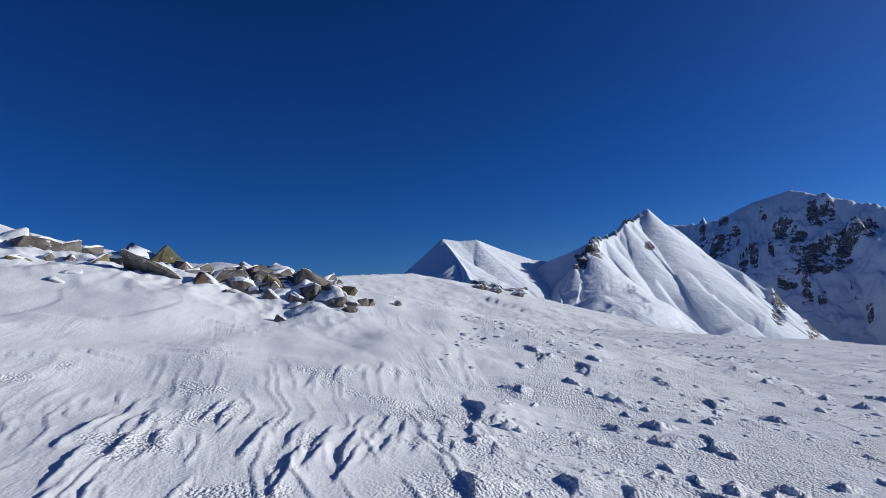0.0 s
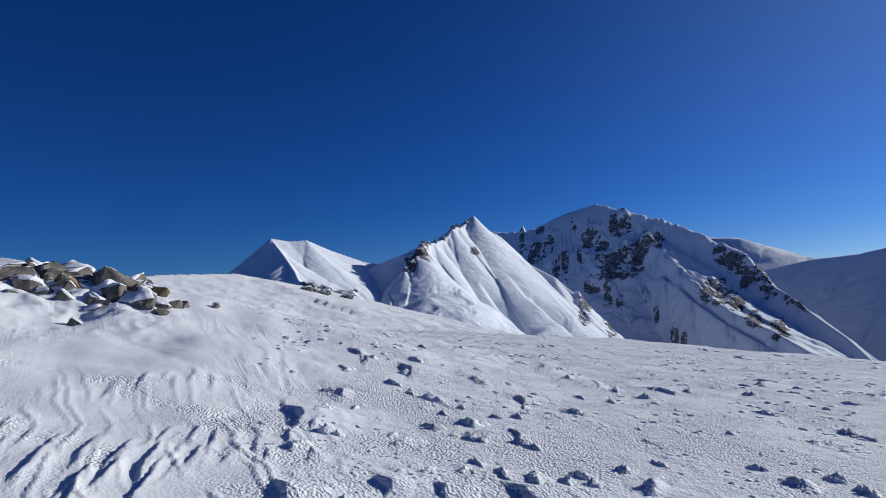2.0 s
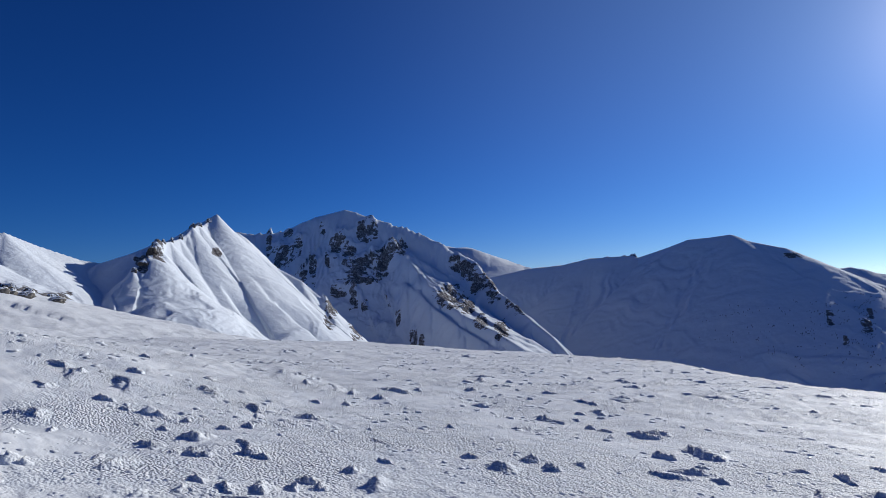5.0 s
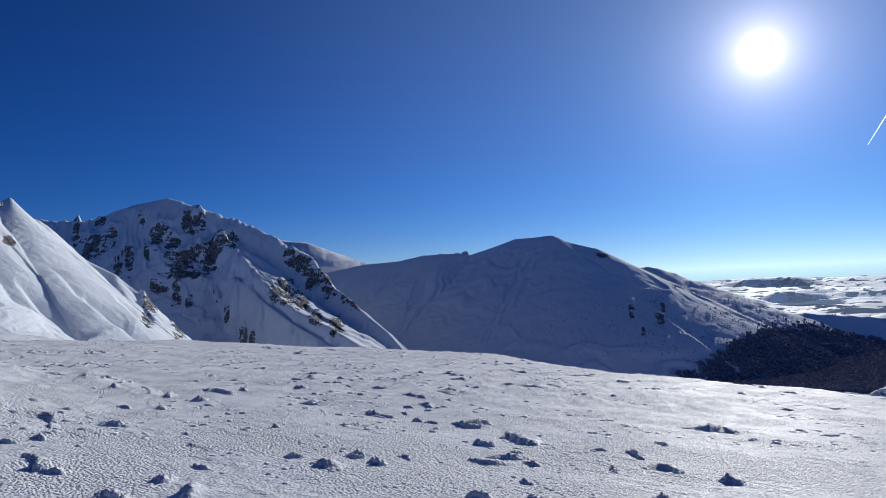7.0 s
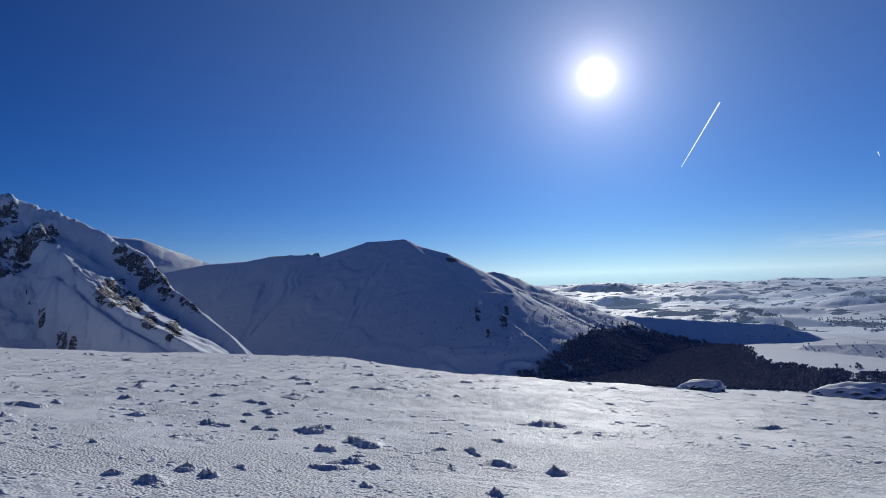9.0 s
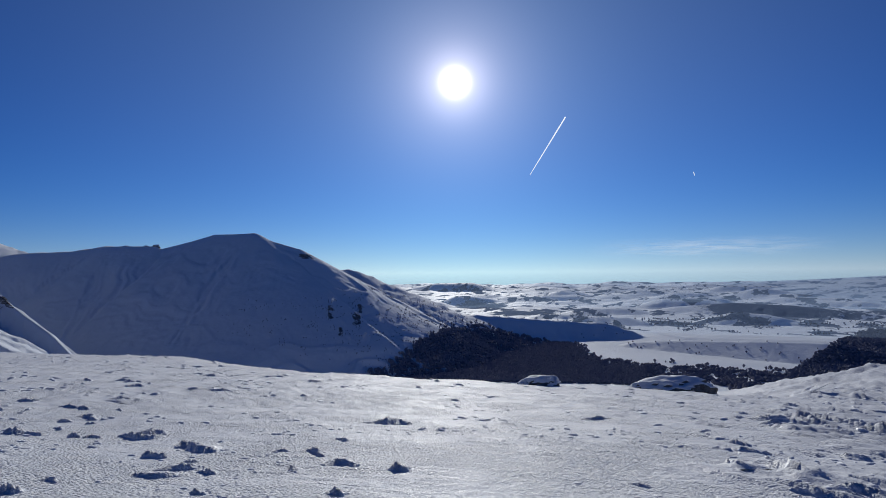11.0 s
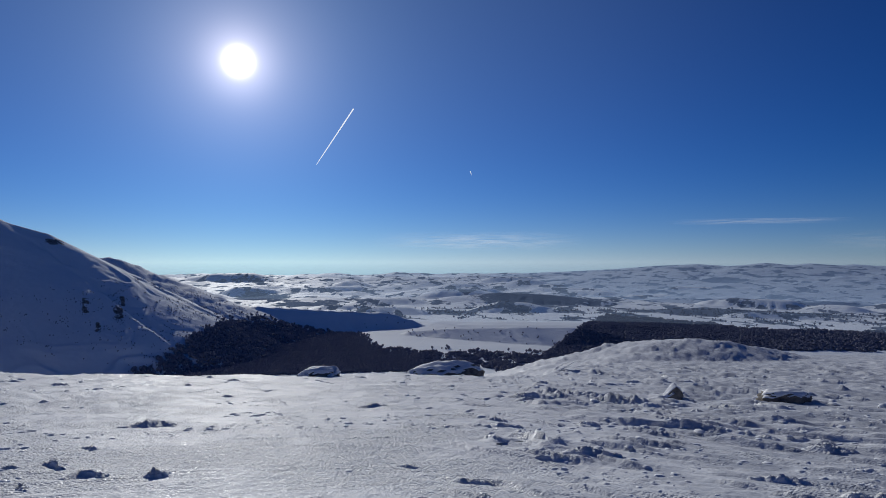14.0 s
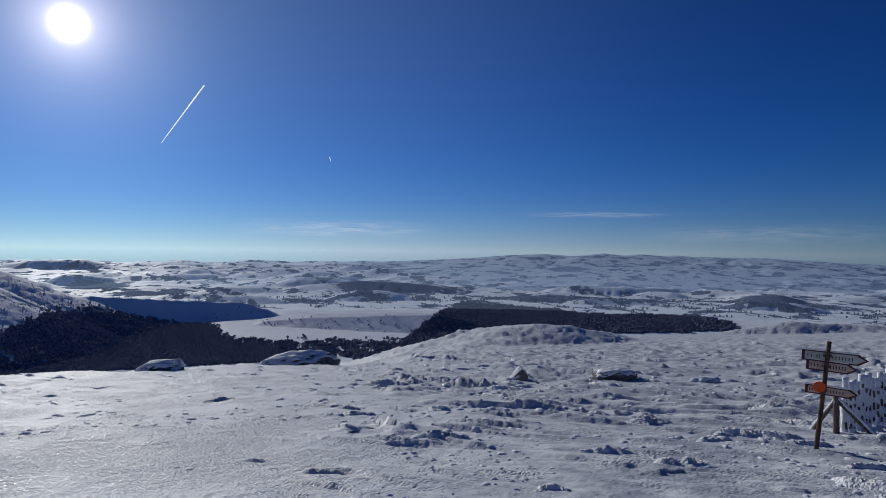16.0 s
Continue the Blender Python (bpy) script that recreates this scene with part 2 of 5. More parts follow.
class Ridge:
    """A crest line with slopes that fall away from it: steeper by the crest, gentler below, cut by gullies."""

    def __init__(self, stations, steep, gentle, reach, gully=0.0, wave=60.0, seed=0, crag=0.0, left=1.0, right=1.0, fine=0.10, blunt=0.0):
        self.p = [at(*s) for s in stations]
        self.steep, self.gentle, self.reach, self.gully, self.wave, self.seed, self.crag = steep, gentle, reach, gully, wave, seed, crag
        self.left, self.right, self.fine, self.round = left, right, fine, blunt

    def within(self, x, y):
        """Where the slopes can still stand above the valley floor."""
        px, py, pz = zip(*self.p)
        r = (max(pz) + 175 + 2 * self.gully + 2 * self.crag) / self.gentle
        if self.gentle < 0.25 or max(pz) < 12 or self.seed >= 400:
            r = min(r, 260 if max(map(abs, px)) < 1000 else 330 if self.seed >= 400 else 700)
        return (x > min(px) - r) & (x < max(px) + r) & (y > min(py) - r) & (y < max(py) + r)

    def height(self, x, y, floor=None):
        best = np.full(x.shape, -1e9)
        along, off = np.zeros(x.shape), np.zeros(x.shape)
        run = 0.0
        for (ax, ay, az), (bx, by, bz) in zip(self.p, self.p[1:]):
            ux, uy = bx - ax, by - ay
            length = math.hypot(ux, uy)
            t = np.clip(((x - ax) * ux + (y - ay) * uy) / length ** 2, 0, 1)
            ex, ey = x - ax - t * ux, y - ay - t * uy
            if self.left != 1 or self.right != 1:  # flanks that fall more steeply to one side
                out = math.hypot(ax, ay)
                side = (ex * ay - ey * ax) / out
                d = np.hypot(np.where(side > 0, self.right, self.left) * side, (ex * ax + ey * ay) / out)
            else:
                d = np.hypot(ex, ey)
            d = np.sqrt(d * d + self.round ** 2) - self.round
            fall = self.gentle * d + (self.steep - self.gentle) * self.reach * (1 - np.exp(-d / self.reach))
            h = az + t * (bz - az) - fall
            better = h > best
            best = np.where(better, h, best)
            along = np.where(better, run + t * length + 0.35 * ((x - ax) * uy - (y - ay) * ux) / length * 0.2, along)
            off = np.where(better, d, off)
            run += length
        if floor is None:
            return best + self.wear(x, y, along, off)
        high = np.flatnonzero(best + 2.6 * self.gully + 1.2 * self.crag > floor)
        best[high] += self.wear(x[high], y[high], along[high], off[high])
        return best

    def wear(self, x, y, along, off):
        """What gullies and crags add to the plain slope."""
        best = np.zeros(x.shape)
        if self.gully:
            w = self.wave
            bend = 0.45 * w * layers(x / (2.2 * w), y / (2.2 * w), 3, 0.5, self.seed + 4)
            cut = ridged((along + bend) / w, off / (w * 4) + bend / w, 4, 0.5, self.seed)
            best = best + self.gully * (cut - 0.7) * smooth(off / (w * 1.4))
            best = best + self.fine * self.gully * ridged(x / (0.55 * w) + bend / w, y / (0.55 * w), 4, 0.55, self.seed + 9) * smooth((off - 14) / 60)
        if self.crag:
            n = layers(x / 62, y / 62, 5, 0.58, self.seed + 21)
            step = smooth((n - 0.08) / 0.10) + 0.6 * smooth((n - 0.42) / 0.08) - 0.5
            best = best + self.crag * step * smooth((off - 8) / 40)
        return best


LEFT_BANK = Ridge([(-150, 1, 42), (-90, 7, 33), (-60, 9.8, 28), (-36, 8.7, 24.5), (-33.4, 7.9, 24), (-30, 7.3, 23.3), (-27, 6.5, 22.5), (-22.4, 5.6, 21.3), (-19.3, 5.35, 20.5), (-16.9, 5.05, 19.6),
                   (-13.5, 4.2, 18.6), (-10.9, 3.2, 17.6), (-9, 2.4, 16.8), (-6, 0.9, 15.8), (-3, -0.8, 15)], 0.29, 0.29, 6.0)
SHOULDER = Ridge([(-40, 2.0, 80), (-14, 3.4, 95), (-9, 3.6, 105), (-3, 3.5, 120), (2.4, 2.26, 140), (7, 1.0, 165), (12, -1.1, 185), (16.5, -2.6, 200), (22, -4.8, 210)],
                 0.3, 0.3, 20.0, 0.6, 18.0, 3)
MOUNDS = [
    Ridge([(112, -10.6, 80), (116.5, -8.7, 95), (119, -7.4, 108), (121, -6.65, 112), (124.5, -7.1, 118), (129, -7.6, 125), (133, -7.3, 140)], 0.22, 0.35, 12, 0.5, 9, 5, blunt=7),
    Ridge([(131, -7.6, 150), (137, -6.3, 152), (141.4, -5.3, 156), (145, -5.2, 160), (150, -5.3, 160), (170, -5.4, 150)], 0.3, 0.35, 10, 0.6, 10, 6),
]
ROUND_PEAK = [
    Ridge([(-9, -2.0, 620), (-5, 2.0, 575), (-3.8, 3.4, 560), (-2, 4.85, 540), (0, 6.5, 520), (1.5, 6.2, 528), (3.1, 6.25, 535), (5.1, 5.3, 545), (8.1, 4.1, 556), (9.6, 3.8, 562)],
          0.62, 0.42, 60, 3, 60, 11, left=1.5, right=1.5),
    Ridge([(0, 6.45, 520), (0.9, 5.2, 490), (1.9, 3.6, 450), (2.3, 2.6, 425), (4.5, 1.2, 390), (8, -0.4, 350)], 0.55, 0.34, 40, 2, 40, 12, left=2.0, right=1.5),
]
POINTED_PEAK = [
    Ridge([(9.4, 3.8, 545), (11.8, 4.6, 542), (13.5, 5.35, 552), (14.6, 5.5, 578), (15.35, 5.72, 602), (15.97, 6.1, 620), (16.4, 6.7, 637), (16.9, 6.9, 656), (17.3, 6.85, 672), (17.7, 7.15, 688), (18.05, 7.15, 698),
           (18.25, 7.42, 702), (18.42, 7.8, 704), (18.6, 7.4, 706), (18.95, 6.85, 708), (19.4, 6.35, 711), (20.2, 6.15, 708), (20.85, 5.6, 705), (21.7, 4.6, 700), (23.4, 2.95, 688), (25.4, 1.75, 675), (27.3, -0.1, 658),
           (27.9, -1.2, 654), (29.3, -2.6, 646), (31, -4.0, 636), (33, -7, 628)], 0.66, 0.50, 70, 3, 70, 21, 0.0, right=1.9, blunt=1.0),
    *[Ridge([(az, up, d), (az + 0.4, up - 0.7, d - 16), (az + 1.1, up - 2.0, d - 42)], 0.8, 0.7, 12, 1, 14, 150 + k, left=1.25, right=1.5, blunt=5) for k, (az, up, d) in enumerate(
        [(20.5, 5.85, 706), (21.3, 4.95, 702), (23.2, 3.0, 690), (25.1, 1.85, 677), (26.8, 0.35, 662)])],
    Ridge([(13.5, 5.35, 552), (13.4, 4.7, 538), (12.7, 3.75, 518), (11.8, 3.05, 500), (10.9, 2.05, 484), (10.25, 1.25, 470), (10.4, 0.1, 445), (11.2, -1.2, 415)], 0.55, 0.42, 30, 2, 30, 22, left=1.9, right=2.0, blunt=2),
]
# gullies worn into the pointed peak: course, depth, width
GULLIES = [([(18.3, 1.9, 549), (19.67, 0.55, 531), (20.6, -0.8, 515), (22.1, -2.4, 497), (23.3, -3.6, 488)], 8.5, 15), ([(22.6, 0.5, 563), (23.7, -0.45, 549), (25.2, -1.8, 537), (26.7, -3.2, 524), (28, -4.2, 514)], 8.0, 14),
           ([(16.3, 3.0, 560), (17.4, 1.2, 535), (18.4, -0.4, 512), (19.3, -2, 495)], 1.6, 12), ([(20.9, 2.2, 590), (22, 0.9, 570), (23, -0.4, 548)], 2.4, 11), ([(25.3, 0.3, 600), (26.4, -0.9, 585), (27.6, -2.1, 570)], 4.0, 9)]
CRAGGY_PEAK = [
    Ridge([(16, 4.8, 1210), (18.5, 5.8, 1185), (20.5, 6.05, 1168), (22.7, 5.88, 1150), (24.7, 6.3, 1135), (26.0, 7.0, 1120), (26.9, 7.4, 1115), (28, 7.65, 1108), (29.5, 8.0, 1100), (30.4, 7.75, 1094), (32, 7.05, 1080), (34, 6.35, 1065), (36, 5.6, 1045),
           (38.2, 4.25, 1012), (40.7, 2.65, 975), (43, -0.3, 925), (45.6, -2.4, 885), (47.6, -4.3, 850), (49.4, -6.1, 820), (52, -9, 790)], 1.2, 0.66, 90, 9, 85, 31, 2, right=1.25, fine=0.15, blunt=9),
    Ridge([(33.6, 4.9, 1005), (34.8, 3.55, 970), (35.95, 1.7, 912), (37.6, -0.2, 845), (39.9, -2.1, 772), (42.7, -3.75, 705), (45.1, -5.4, 655), (47.5, -7.5, 610)], 0.34, 1.3, 32, 3, 24, 32, left=2.2, right=0.7, fine=0.2),
    Ridge([(34.2, 1.7, 940), (34.9, 0.85, 908), (36.8, -0.95, 832), (39.3, -3.1, 752), (41.9, -4.8, 690), (44, -6.4, 645)], 0.34, 1.3, 32, 2.5, 20, 33, left=2.2, right=0.7, fine=0.2),
    Ridge([(36.6, -0.9, 850), (37.6, -1.8, 812), (39.8, -3.6, 738), (41.6, -4.9, 690), (43, -6, 655)], 0.34, 1.3, 32, 2.5, 18, 35, left=2.2, right=0.7, fine=0.2),
    Ridge([(39.6, -0.6, 872), (41.1, -1.95, 818), (43.6, -3.8, 745), (45.4, -5.2, 695), (47, -6.6, 660)], 0.34, 1.3, 32, 2.5, 18, 36, left=2.2, right=0.7, fine=0.2),
    Ridge([(38.7, -1.9, 805), (40.6, -3.3, 745), (42.4, -4.6, 695), (44.2, -6, 655)], 0.34, 1.3, 32, 2.5, 16, 37, left=2.2, right=0.7, fine=0.2),
    Ridge([(41.9, 1.35, 950), (43.2, -0.3, 905), (44.7, -1.55, 855), (46, -2.85, 815), (47.7, -4.35, 772), (49.2, -6.2, 735)], 0.8, 0.8, 30, 3, 26, 34, left=1.2, right=1.7, fine=0.15, blunt=4),
]
FAR_CREST = [Ridge([(30, 4.0, 2000), (36, 4.3, 1950), (38.4, 4.33, 1900), (40.9, 4.04, 1880), (43.2, 3.05, 1850), (46.2, 1.9, 1800), (50, 0.8, 1800)], 0.5, 0.4, 100, 6, 80, 41)]
DOME = [
    Ridge([(40, 0.8, 1560), (46, 1.85, 1500), (49, 2.0, 1480), (51.5, 2.45, 1460), (55, 2.45, 1440), (55.6, 2.25, 1435), (57.6, 2.8, 1425), (59.8, 3.5, 1415), (61.5, 3.55, 1410), (63, 3.66, 1400),
           (64.2, 3.05, 1390), (66.7, 2.3, 1380), (68.1, 1.35, 1380), (70.4, 0.3, 1385), (72.7, -0.9, 1390), (76.7, -3.2, 1400), (80.5, -5.2, 1410)], 0.62, 0.52, 120, 6, 95, 51, blunt=8),
    Ridge([(64.4, 3.0, 1388), (65.6, 2.2, 1366), (67.1, 1.1, 1340), (68.9, -0.25, 1314), (70.7, -1.6, 1292), (71.5, -2.25, 1282)], 0.12, 0.95, 26, 1.2, 24, 55, left=2.4, right=0.8),
    Ridge([(71, 0.0, 1392), (72.6, -1.0, 1372), (74.3, -2.2, 1348), (76, -3.75, 1322), (77.8, -5.2, 1302), (80.2, -6.9, 1280)], 0.12, 0.95, 12, 1, 20, 57, left=2.4, right=0.8),
    Ridge([(67.5, 0.2, 1640), (70.3, 0.3, 1630), (71.2, 0.5, 1625), (71.9, 0.3, 1620), (73.1, -0.5, 1610), (74.2, -1.4, 1600), (76, -2.6, 1590)], 0.5, 0.4, 60, 5, 40, 53),
]
MESA = [Ridge([(72.5, -0.9, 1570), (74.2, -1.4, 1575), (76.7, -2.75, 1590), (80, -3.6, 1610), (85.4, -4.0, 1650), (90, -4.35, 1700), (94.6, -4.6, 1720), (96.7, -5.3, 1700), (98.8, -6.8, 1650)],
              0.5, 0.36, 60, 5, 70, 61)]
FIELDS = [Ridge([(96.5, -6.2, 1520), (100, -5.95, 1500), (106, -5.85, 1460), (111, -5.8, 1430), (114.5, -6.4, 1400)], 0.3, 0.26, 60, 0.5, 60, 66)]


def low_hills():
    """Flat-topped rises strewn over the wide plain, their near sides in shade."""
    pick = random.Random(314)
    made = [Ridge([(80.4, -2.75, 3380), (81.2, -2.1, 3380), (82.6, -2.15, 3400), (84, -2.35, 3410), (85.8, -2.8, 3410)], 0.35, 0.42, 40, 3, 60, 401, blunt=10),
            Ridge([(77, -1.4, 4350), (79.2, -0.95, 4350), (82.4, -0.92, 4350), (83.6, -1.2, 4380)], 0.3, 0.35, 40, 3, 60, 402, blunt=10),
            Ridge([(97.4, -3.7, 2700), (100.5, -3.1, 2780), (104.6, -2.74, 2800), (108.7, -2.9, 2800), (113.5, -3.35, 2740)], 0.2, 0.2, 60, 4, 60, 403, blunt=30),
            Ridge([(116, -4.7, 2330), (120, -4.0, 2380), (127.7, -4.08, 2390), (133.7, -4.2, 2350), (137.5, -4.8, 2330)], 0.2, 0.2, 60, 3, 60, 404, blunt=30)]
    for k in range(46):
        az, d = pick.uniform(76, 150), pick.uniform(2150, 4700)
        up = float(np.interp(d, PLAIN_D, PLAIN_UP))
        tall = math.degrees(pick.uniform(14, 34) / d)
        wide = pick.uniform(1.2, 5.0)
        made.append(Ridge([(az - wide, up - 0.1, d), (az - 0.5 * wide, up + tall, d + pick.uniform(-60, 60)), (az + 0.4 * wide, up + 0.9 * tall, d + pick.uniform(-60, 60)), (az + wide, up - 0.1, d)],
                          0.3, pick.uniform(0.16, 0.4), 40, 3, 50, 410 + k, blunt=14))
    return made


FAR_RANGE = [Ridge([(106, -1.0, 4750), (111, -0.78, 4750), (114.6, -0.58, 4750), (118.2, -0.28, 4750), (121.5, -0.13, 4750), (123.8, -0.28, 4750), (126.2, -0.24, 4750), (126.7, -0.02, 4750), (127.3, -0.2, 4750), (128.2, -0.3, 4750), (129.5, -0.22, 4750),
                    (129.85, -0.06, 4750), (130.3, -0.22, 4750), (132.3, -0.28, 4750), (132.7, -0.13, 4750), (133.2, -0.26, 4750), (139.3, -0.27, 4750), (142.5, -0.45, 4750), (148, -0.72, 4750), (160, -0.9, 4750)], 0.12, 0.09, 300, 5, 150, 71)]
HILLS = low_hills()
EDGE_AZ = [-180, -40, 0, 3, 20, 30, 46, 57, 68.4, 75, 86.5, 95, 102.6, 108, 112, 116, 120, 135, 150, 180]
EDGE_D = [90, 80, 45, 38, 51, 65, 69, 56, 40, 34, 31, 36, 34, 35, 60, 90, 118, 150, 165, 165]
FALL, FALL_AZ = 0.13, radians(100)


# bare rock on the mountains: bearing, height, half width in degrees, half height
FACE_ROCKS = [(34.0, 81, 0.75, 11), (33.2, 70, 0.4, 10), (31.4, 112, 0.65, 14), (28.8, 91, 0.6, 14), (29.7, 76, 0.4, 9), (30.4, 48, 0.85, 13), (32.55, 53, 0.62, 14), (31.5, 58, 0.4, 8), (23.7, 76, 0.5, 15), (22.7, 101, 0.2, 16),
              (25.2, 92, 0.25, 11), (24.7, 80, 0.2, 11), (26.4, 52, 0.24, 17), (25.6, 38, 0.24, 8), (27.4, 124, 0.2, 9), (30.6, 28, 1.5, 3), (24.4, 121, 0.3, 6), (28.6, 12, 0.5, 5), (29.9, 2, 0.3, 12), (30.9, -12, 0.25, 7), (27.8, 62, 0.2, 8), (35.2, -56, 0.25, 9), (35.9, -62, 0.2, 9), (33.9, -28, 0.2, 7)]
CREST_ROCKS = [(39.3, 48, 0.55, 9), (40.4, 37, 0.6, 10), (41.6, 21, 0.85, 14), (42.7, 3, 0.5, 12), (44.1, -13, 0.33, 9), (38.4, -1, 0.8, 9), (39.6, -9, 0.75, 8), (40.3, -18, 0.5, 5), (44.9, -26, 0.5, 4), (41.4, -36, 0.5, 4), (43.2, -46, 0.5, 4)]
LOW_ROCKS = [(27.7, -8, 0.37, 8), (27.9, -16, 0.37, 4), (30.2, -31, 0.47, 5), (18.3, 51, 0.3, 2), (13.7, 45, 0.4, 6), (12.4, 36, 0.4, 4), (13.6, 60, 0.35, 4), (3.1, 15, 0.7, 2.2), (4.5, 12.5, 0.8, 2.5), (6.4, 10.3, 0.8, 1.8)]
DOME_ROCKS = [(69.6, -66, 0.16, 9), (71.9, -80, 0.26, 7), (72.2, -64, 0.15, 5), (70.5, -96, 0.15, 5), (67.4, 39, 0.5, 3)]


def bare_rock(x, y, h, owner, relief=False):
    """How far rock breaks through the snow, or the height it adds where it stands up in cliffs."""
    total = np.zeros(x.shape)
    az = np.degrees(np.arctan2(x, y))
    for rows, owners, lift in ((FACE_ROCKS, (3,), 0.5), (CREST_ROCKS, (3,), 0.32), (LOW_ROCKS, (1, 2), 0.5), (DOME_ROCKS, (5,), 0.2)):
        mine = np.flatnonzero(np.isin(owner, owners))
        ma, mh = az[mine], h[mine]
        wu, wv = 0.5 * layers(x[mine] / 26, y[mine] / 26, 3, 0.6, 71), 0.45 * layers(x[mine] / 20, y[mine] / 20, 3, 0.6, 73)
        add = np.zeros(len(mine))
        for a, level, wide, tall in rows:
            u, v = (ma - a) / wide + wu, (mh - level) / (tall + 2) + wv + 0.25 * wu
            p = np.exp(-0.4 * (u ** 4 + v ** 4))
            add = add + lift * tall * p * np.tanh(1.6 * (mh - level) / tall) if relief else np.maximum(add, p)
        if relief:
            spread = np.minimum(np.abs(add), 6)
            add = add + 0.5 * spread * ridged(x[mine] / 16, y[mine] / 16, 3, 0.6, 77)
        total[mine] = total[mine] + add if relief else np.maximum(total[mine], add)
    return total


def gully_cut(x, y):
    """Depth of the worn gullies: the sunward wall falls sharply to the bed, the other rises slowly to a rounded rib."""
    total = np.zeros(x.shape)
    sway = 5 * layers(x / 30, y / 30, 3, 0.5, 181)
    for course, deep, wide in GULLIES:
        p = [at(*c)[:2] for c in course]
        best, side, run = np.full(x.shape, 1e9), np.zeros(x.shape), np.zeros(x.shape)
        for k, ((ax, ay), (bx, by)) in enumerate(zip(p, p[1:])):
            ux, uy = bx - ax, by - ay
            t = np.clip(((x - ax) * ux + (y - ay) * uy) / (ux * ux + uy * uy), 0, 1)
            ex, ey = x - ax - t * ux, y - ay - t * uy
            d = np.hypot(ex, ey)
            nearer = d < best
            best, side, run = np.where(nearer, d, best), np.where(nearer, np.sign(ux * ey - uy * ex), side), np.where(nearer, (k + t) / (len(p) - 1), run)
        s = best * side + 0.25 * sway
        cut = np.where(s > 0, np.exp(-(np.maximum(s, 0) / wide) ** 1.3), np.exp(s / (0.22 * wide)))
        total = np.maximum(total, deep * cut * smooth(run * 3) * smooth((1.04 - run) * 5))
    return total


def carved_drifts(x, y, turn, long, wide, seed):
    """Wind-carved snow: elongated plates that rise gently and break off sharply on one side."""
    a, c = x * math.sin(turn) + y * math.cos(turn), x * math.cos(turn) - y * math.sin(turn)
    bend = 0.18 * layers(x / 2.2, y / 2.2, 3, 0.5, seed)
    row = (c + bend) / wide + 0.8 * gradient_noise(a / (1.3 * long), c / (3 * wide), seed + 3)
    f = row - np.floor(row)
    tooth = np.where(f < 0.12, smooth(f / 0.12), (1 - (f - 0.12) / 0.88) ** 1.3)
    cell = np.floor(row)
    here = smooth(gradient_noise(a / long + 3.7 * cell, cell * 1.31, seed + 5) * 2.2 + 0.05)
    return tooth * here


# plan place, width and height of the larger drifts: sheer to the west, drawn out to the east
DRIFTS = [(0.42, 9.1, 0.8, 0.15), (2.6, 12.35, 0.55, 0.14), (1.85, 12.75, 0.5, 0.12), (0.15, 5.87, 0.35, 0.10), (1.1, 6.2, 0.35, 0.09), (1.55, 6.05, 0.3, 0.08), (2.35, 5.9, 0.45, 0.12), (4.45, 11.2, 0.5, 0.11), (-1.1, 12.2, 1.9, 0.10)]
HOLLOWS = [(-5.9, 88, 4.0, 2.0), (-0.6, 82, 3.4, 1.1), (14.6, 97, 3.6, 1.2), (-9, 92, 3.0, 1.2), (4.5, 104, 4.0, 0.8)]
# scoops with a curled lip on the smooth bank: plan place of the middle, radius, bearing of the lip, depth
SCOOPS = [(-11.0, 14.5, 2.2, 118, 0.07), (-6.9, 12.6, 1.6, 125, 0.035), (-8.6, 11.6, 1.5, 110, 0.03), (-4.6, 13.6, 1.3, 150, 0.03)]


def flames():
    """Wind-carved plates on the slope below the bank: place, turn, length, width, height."""
    pick = random.Random(23)
    made = []

    def flock(x, y, turn, big, count):
        for _ in range(count):
            size = big * pick.uniform(0.5, 1.0)
            made.append((x, y, turn + radians(pick.uniform(-5, 5)), 0.45 + 1.2 * size, 0.12 + 0.17 * size, 0.010 + 0.05 * size, pick.uniform(-0.3, 0.3)))
            step, shift = pick.uniform(0.14, 0.36), pick.uniform(-0.4, 0.55)
            x, y = x + step * math.cos(turn) + shift * math.sin(turn), y - step * math.sin(turn) + shift * math.cos(turn)

    for az, d, big, count in ((-28.5, 7.6, 0.95, 4), (-29.5, 6.4, 0.8, 3), (-20.0, 8.3, 0.8, 3), (-17.0, 7.9, 0.7, 3), (-13.8, 6.1, 1.0, 3), (-11.5, 6.4, 0.9, 4), (-16.5, 7.0, 0.8, 4), (-9.0, 6.6, 0.6, 3), (-8.0, 8.0, 0.5, 3)):
        a = radians(az)
        flock(d * math.sin(a), d * math.cos(a), radians(min(az + 13, 4)), big, count)
    for _ in range(24):
        az = pick.uniform(-38, 4)
        d = pick.uniform(4.6, 9.0 if az < -24 else 10.0)
        flock(d * math.sin(radians(az)), d * math.cos(radians(az)), radians(min(az + 12 + pick.uniform(-5, 5), 6)), 0.7 * pick.random() ** 1.7, pick.randint(2, 6))
    for _ in range(14):  # long low lips of drifted snow higher up the bank
        az, d = radians(pick.uniform(-37, -12)), pick.uniform(9.5, 13.5)
        made.append((d * math.sin(az), d * math.cos(az), radians(pick.uniform(-112, -82)), pick.uniform(1.2, 2.2), pick.uniform(0.4, 0.8), pick.uniform(0.02, 0.05), pick.uniform(-0.3, 0.3)))
    return made


FLAMES = flames()


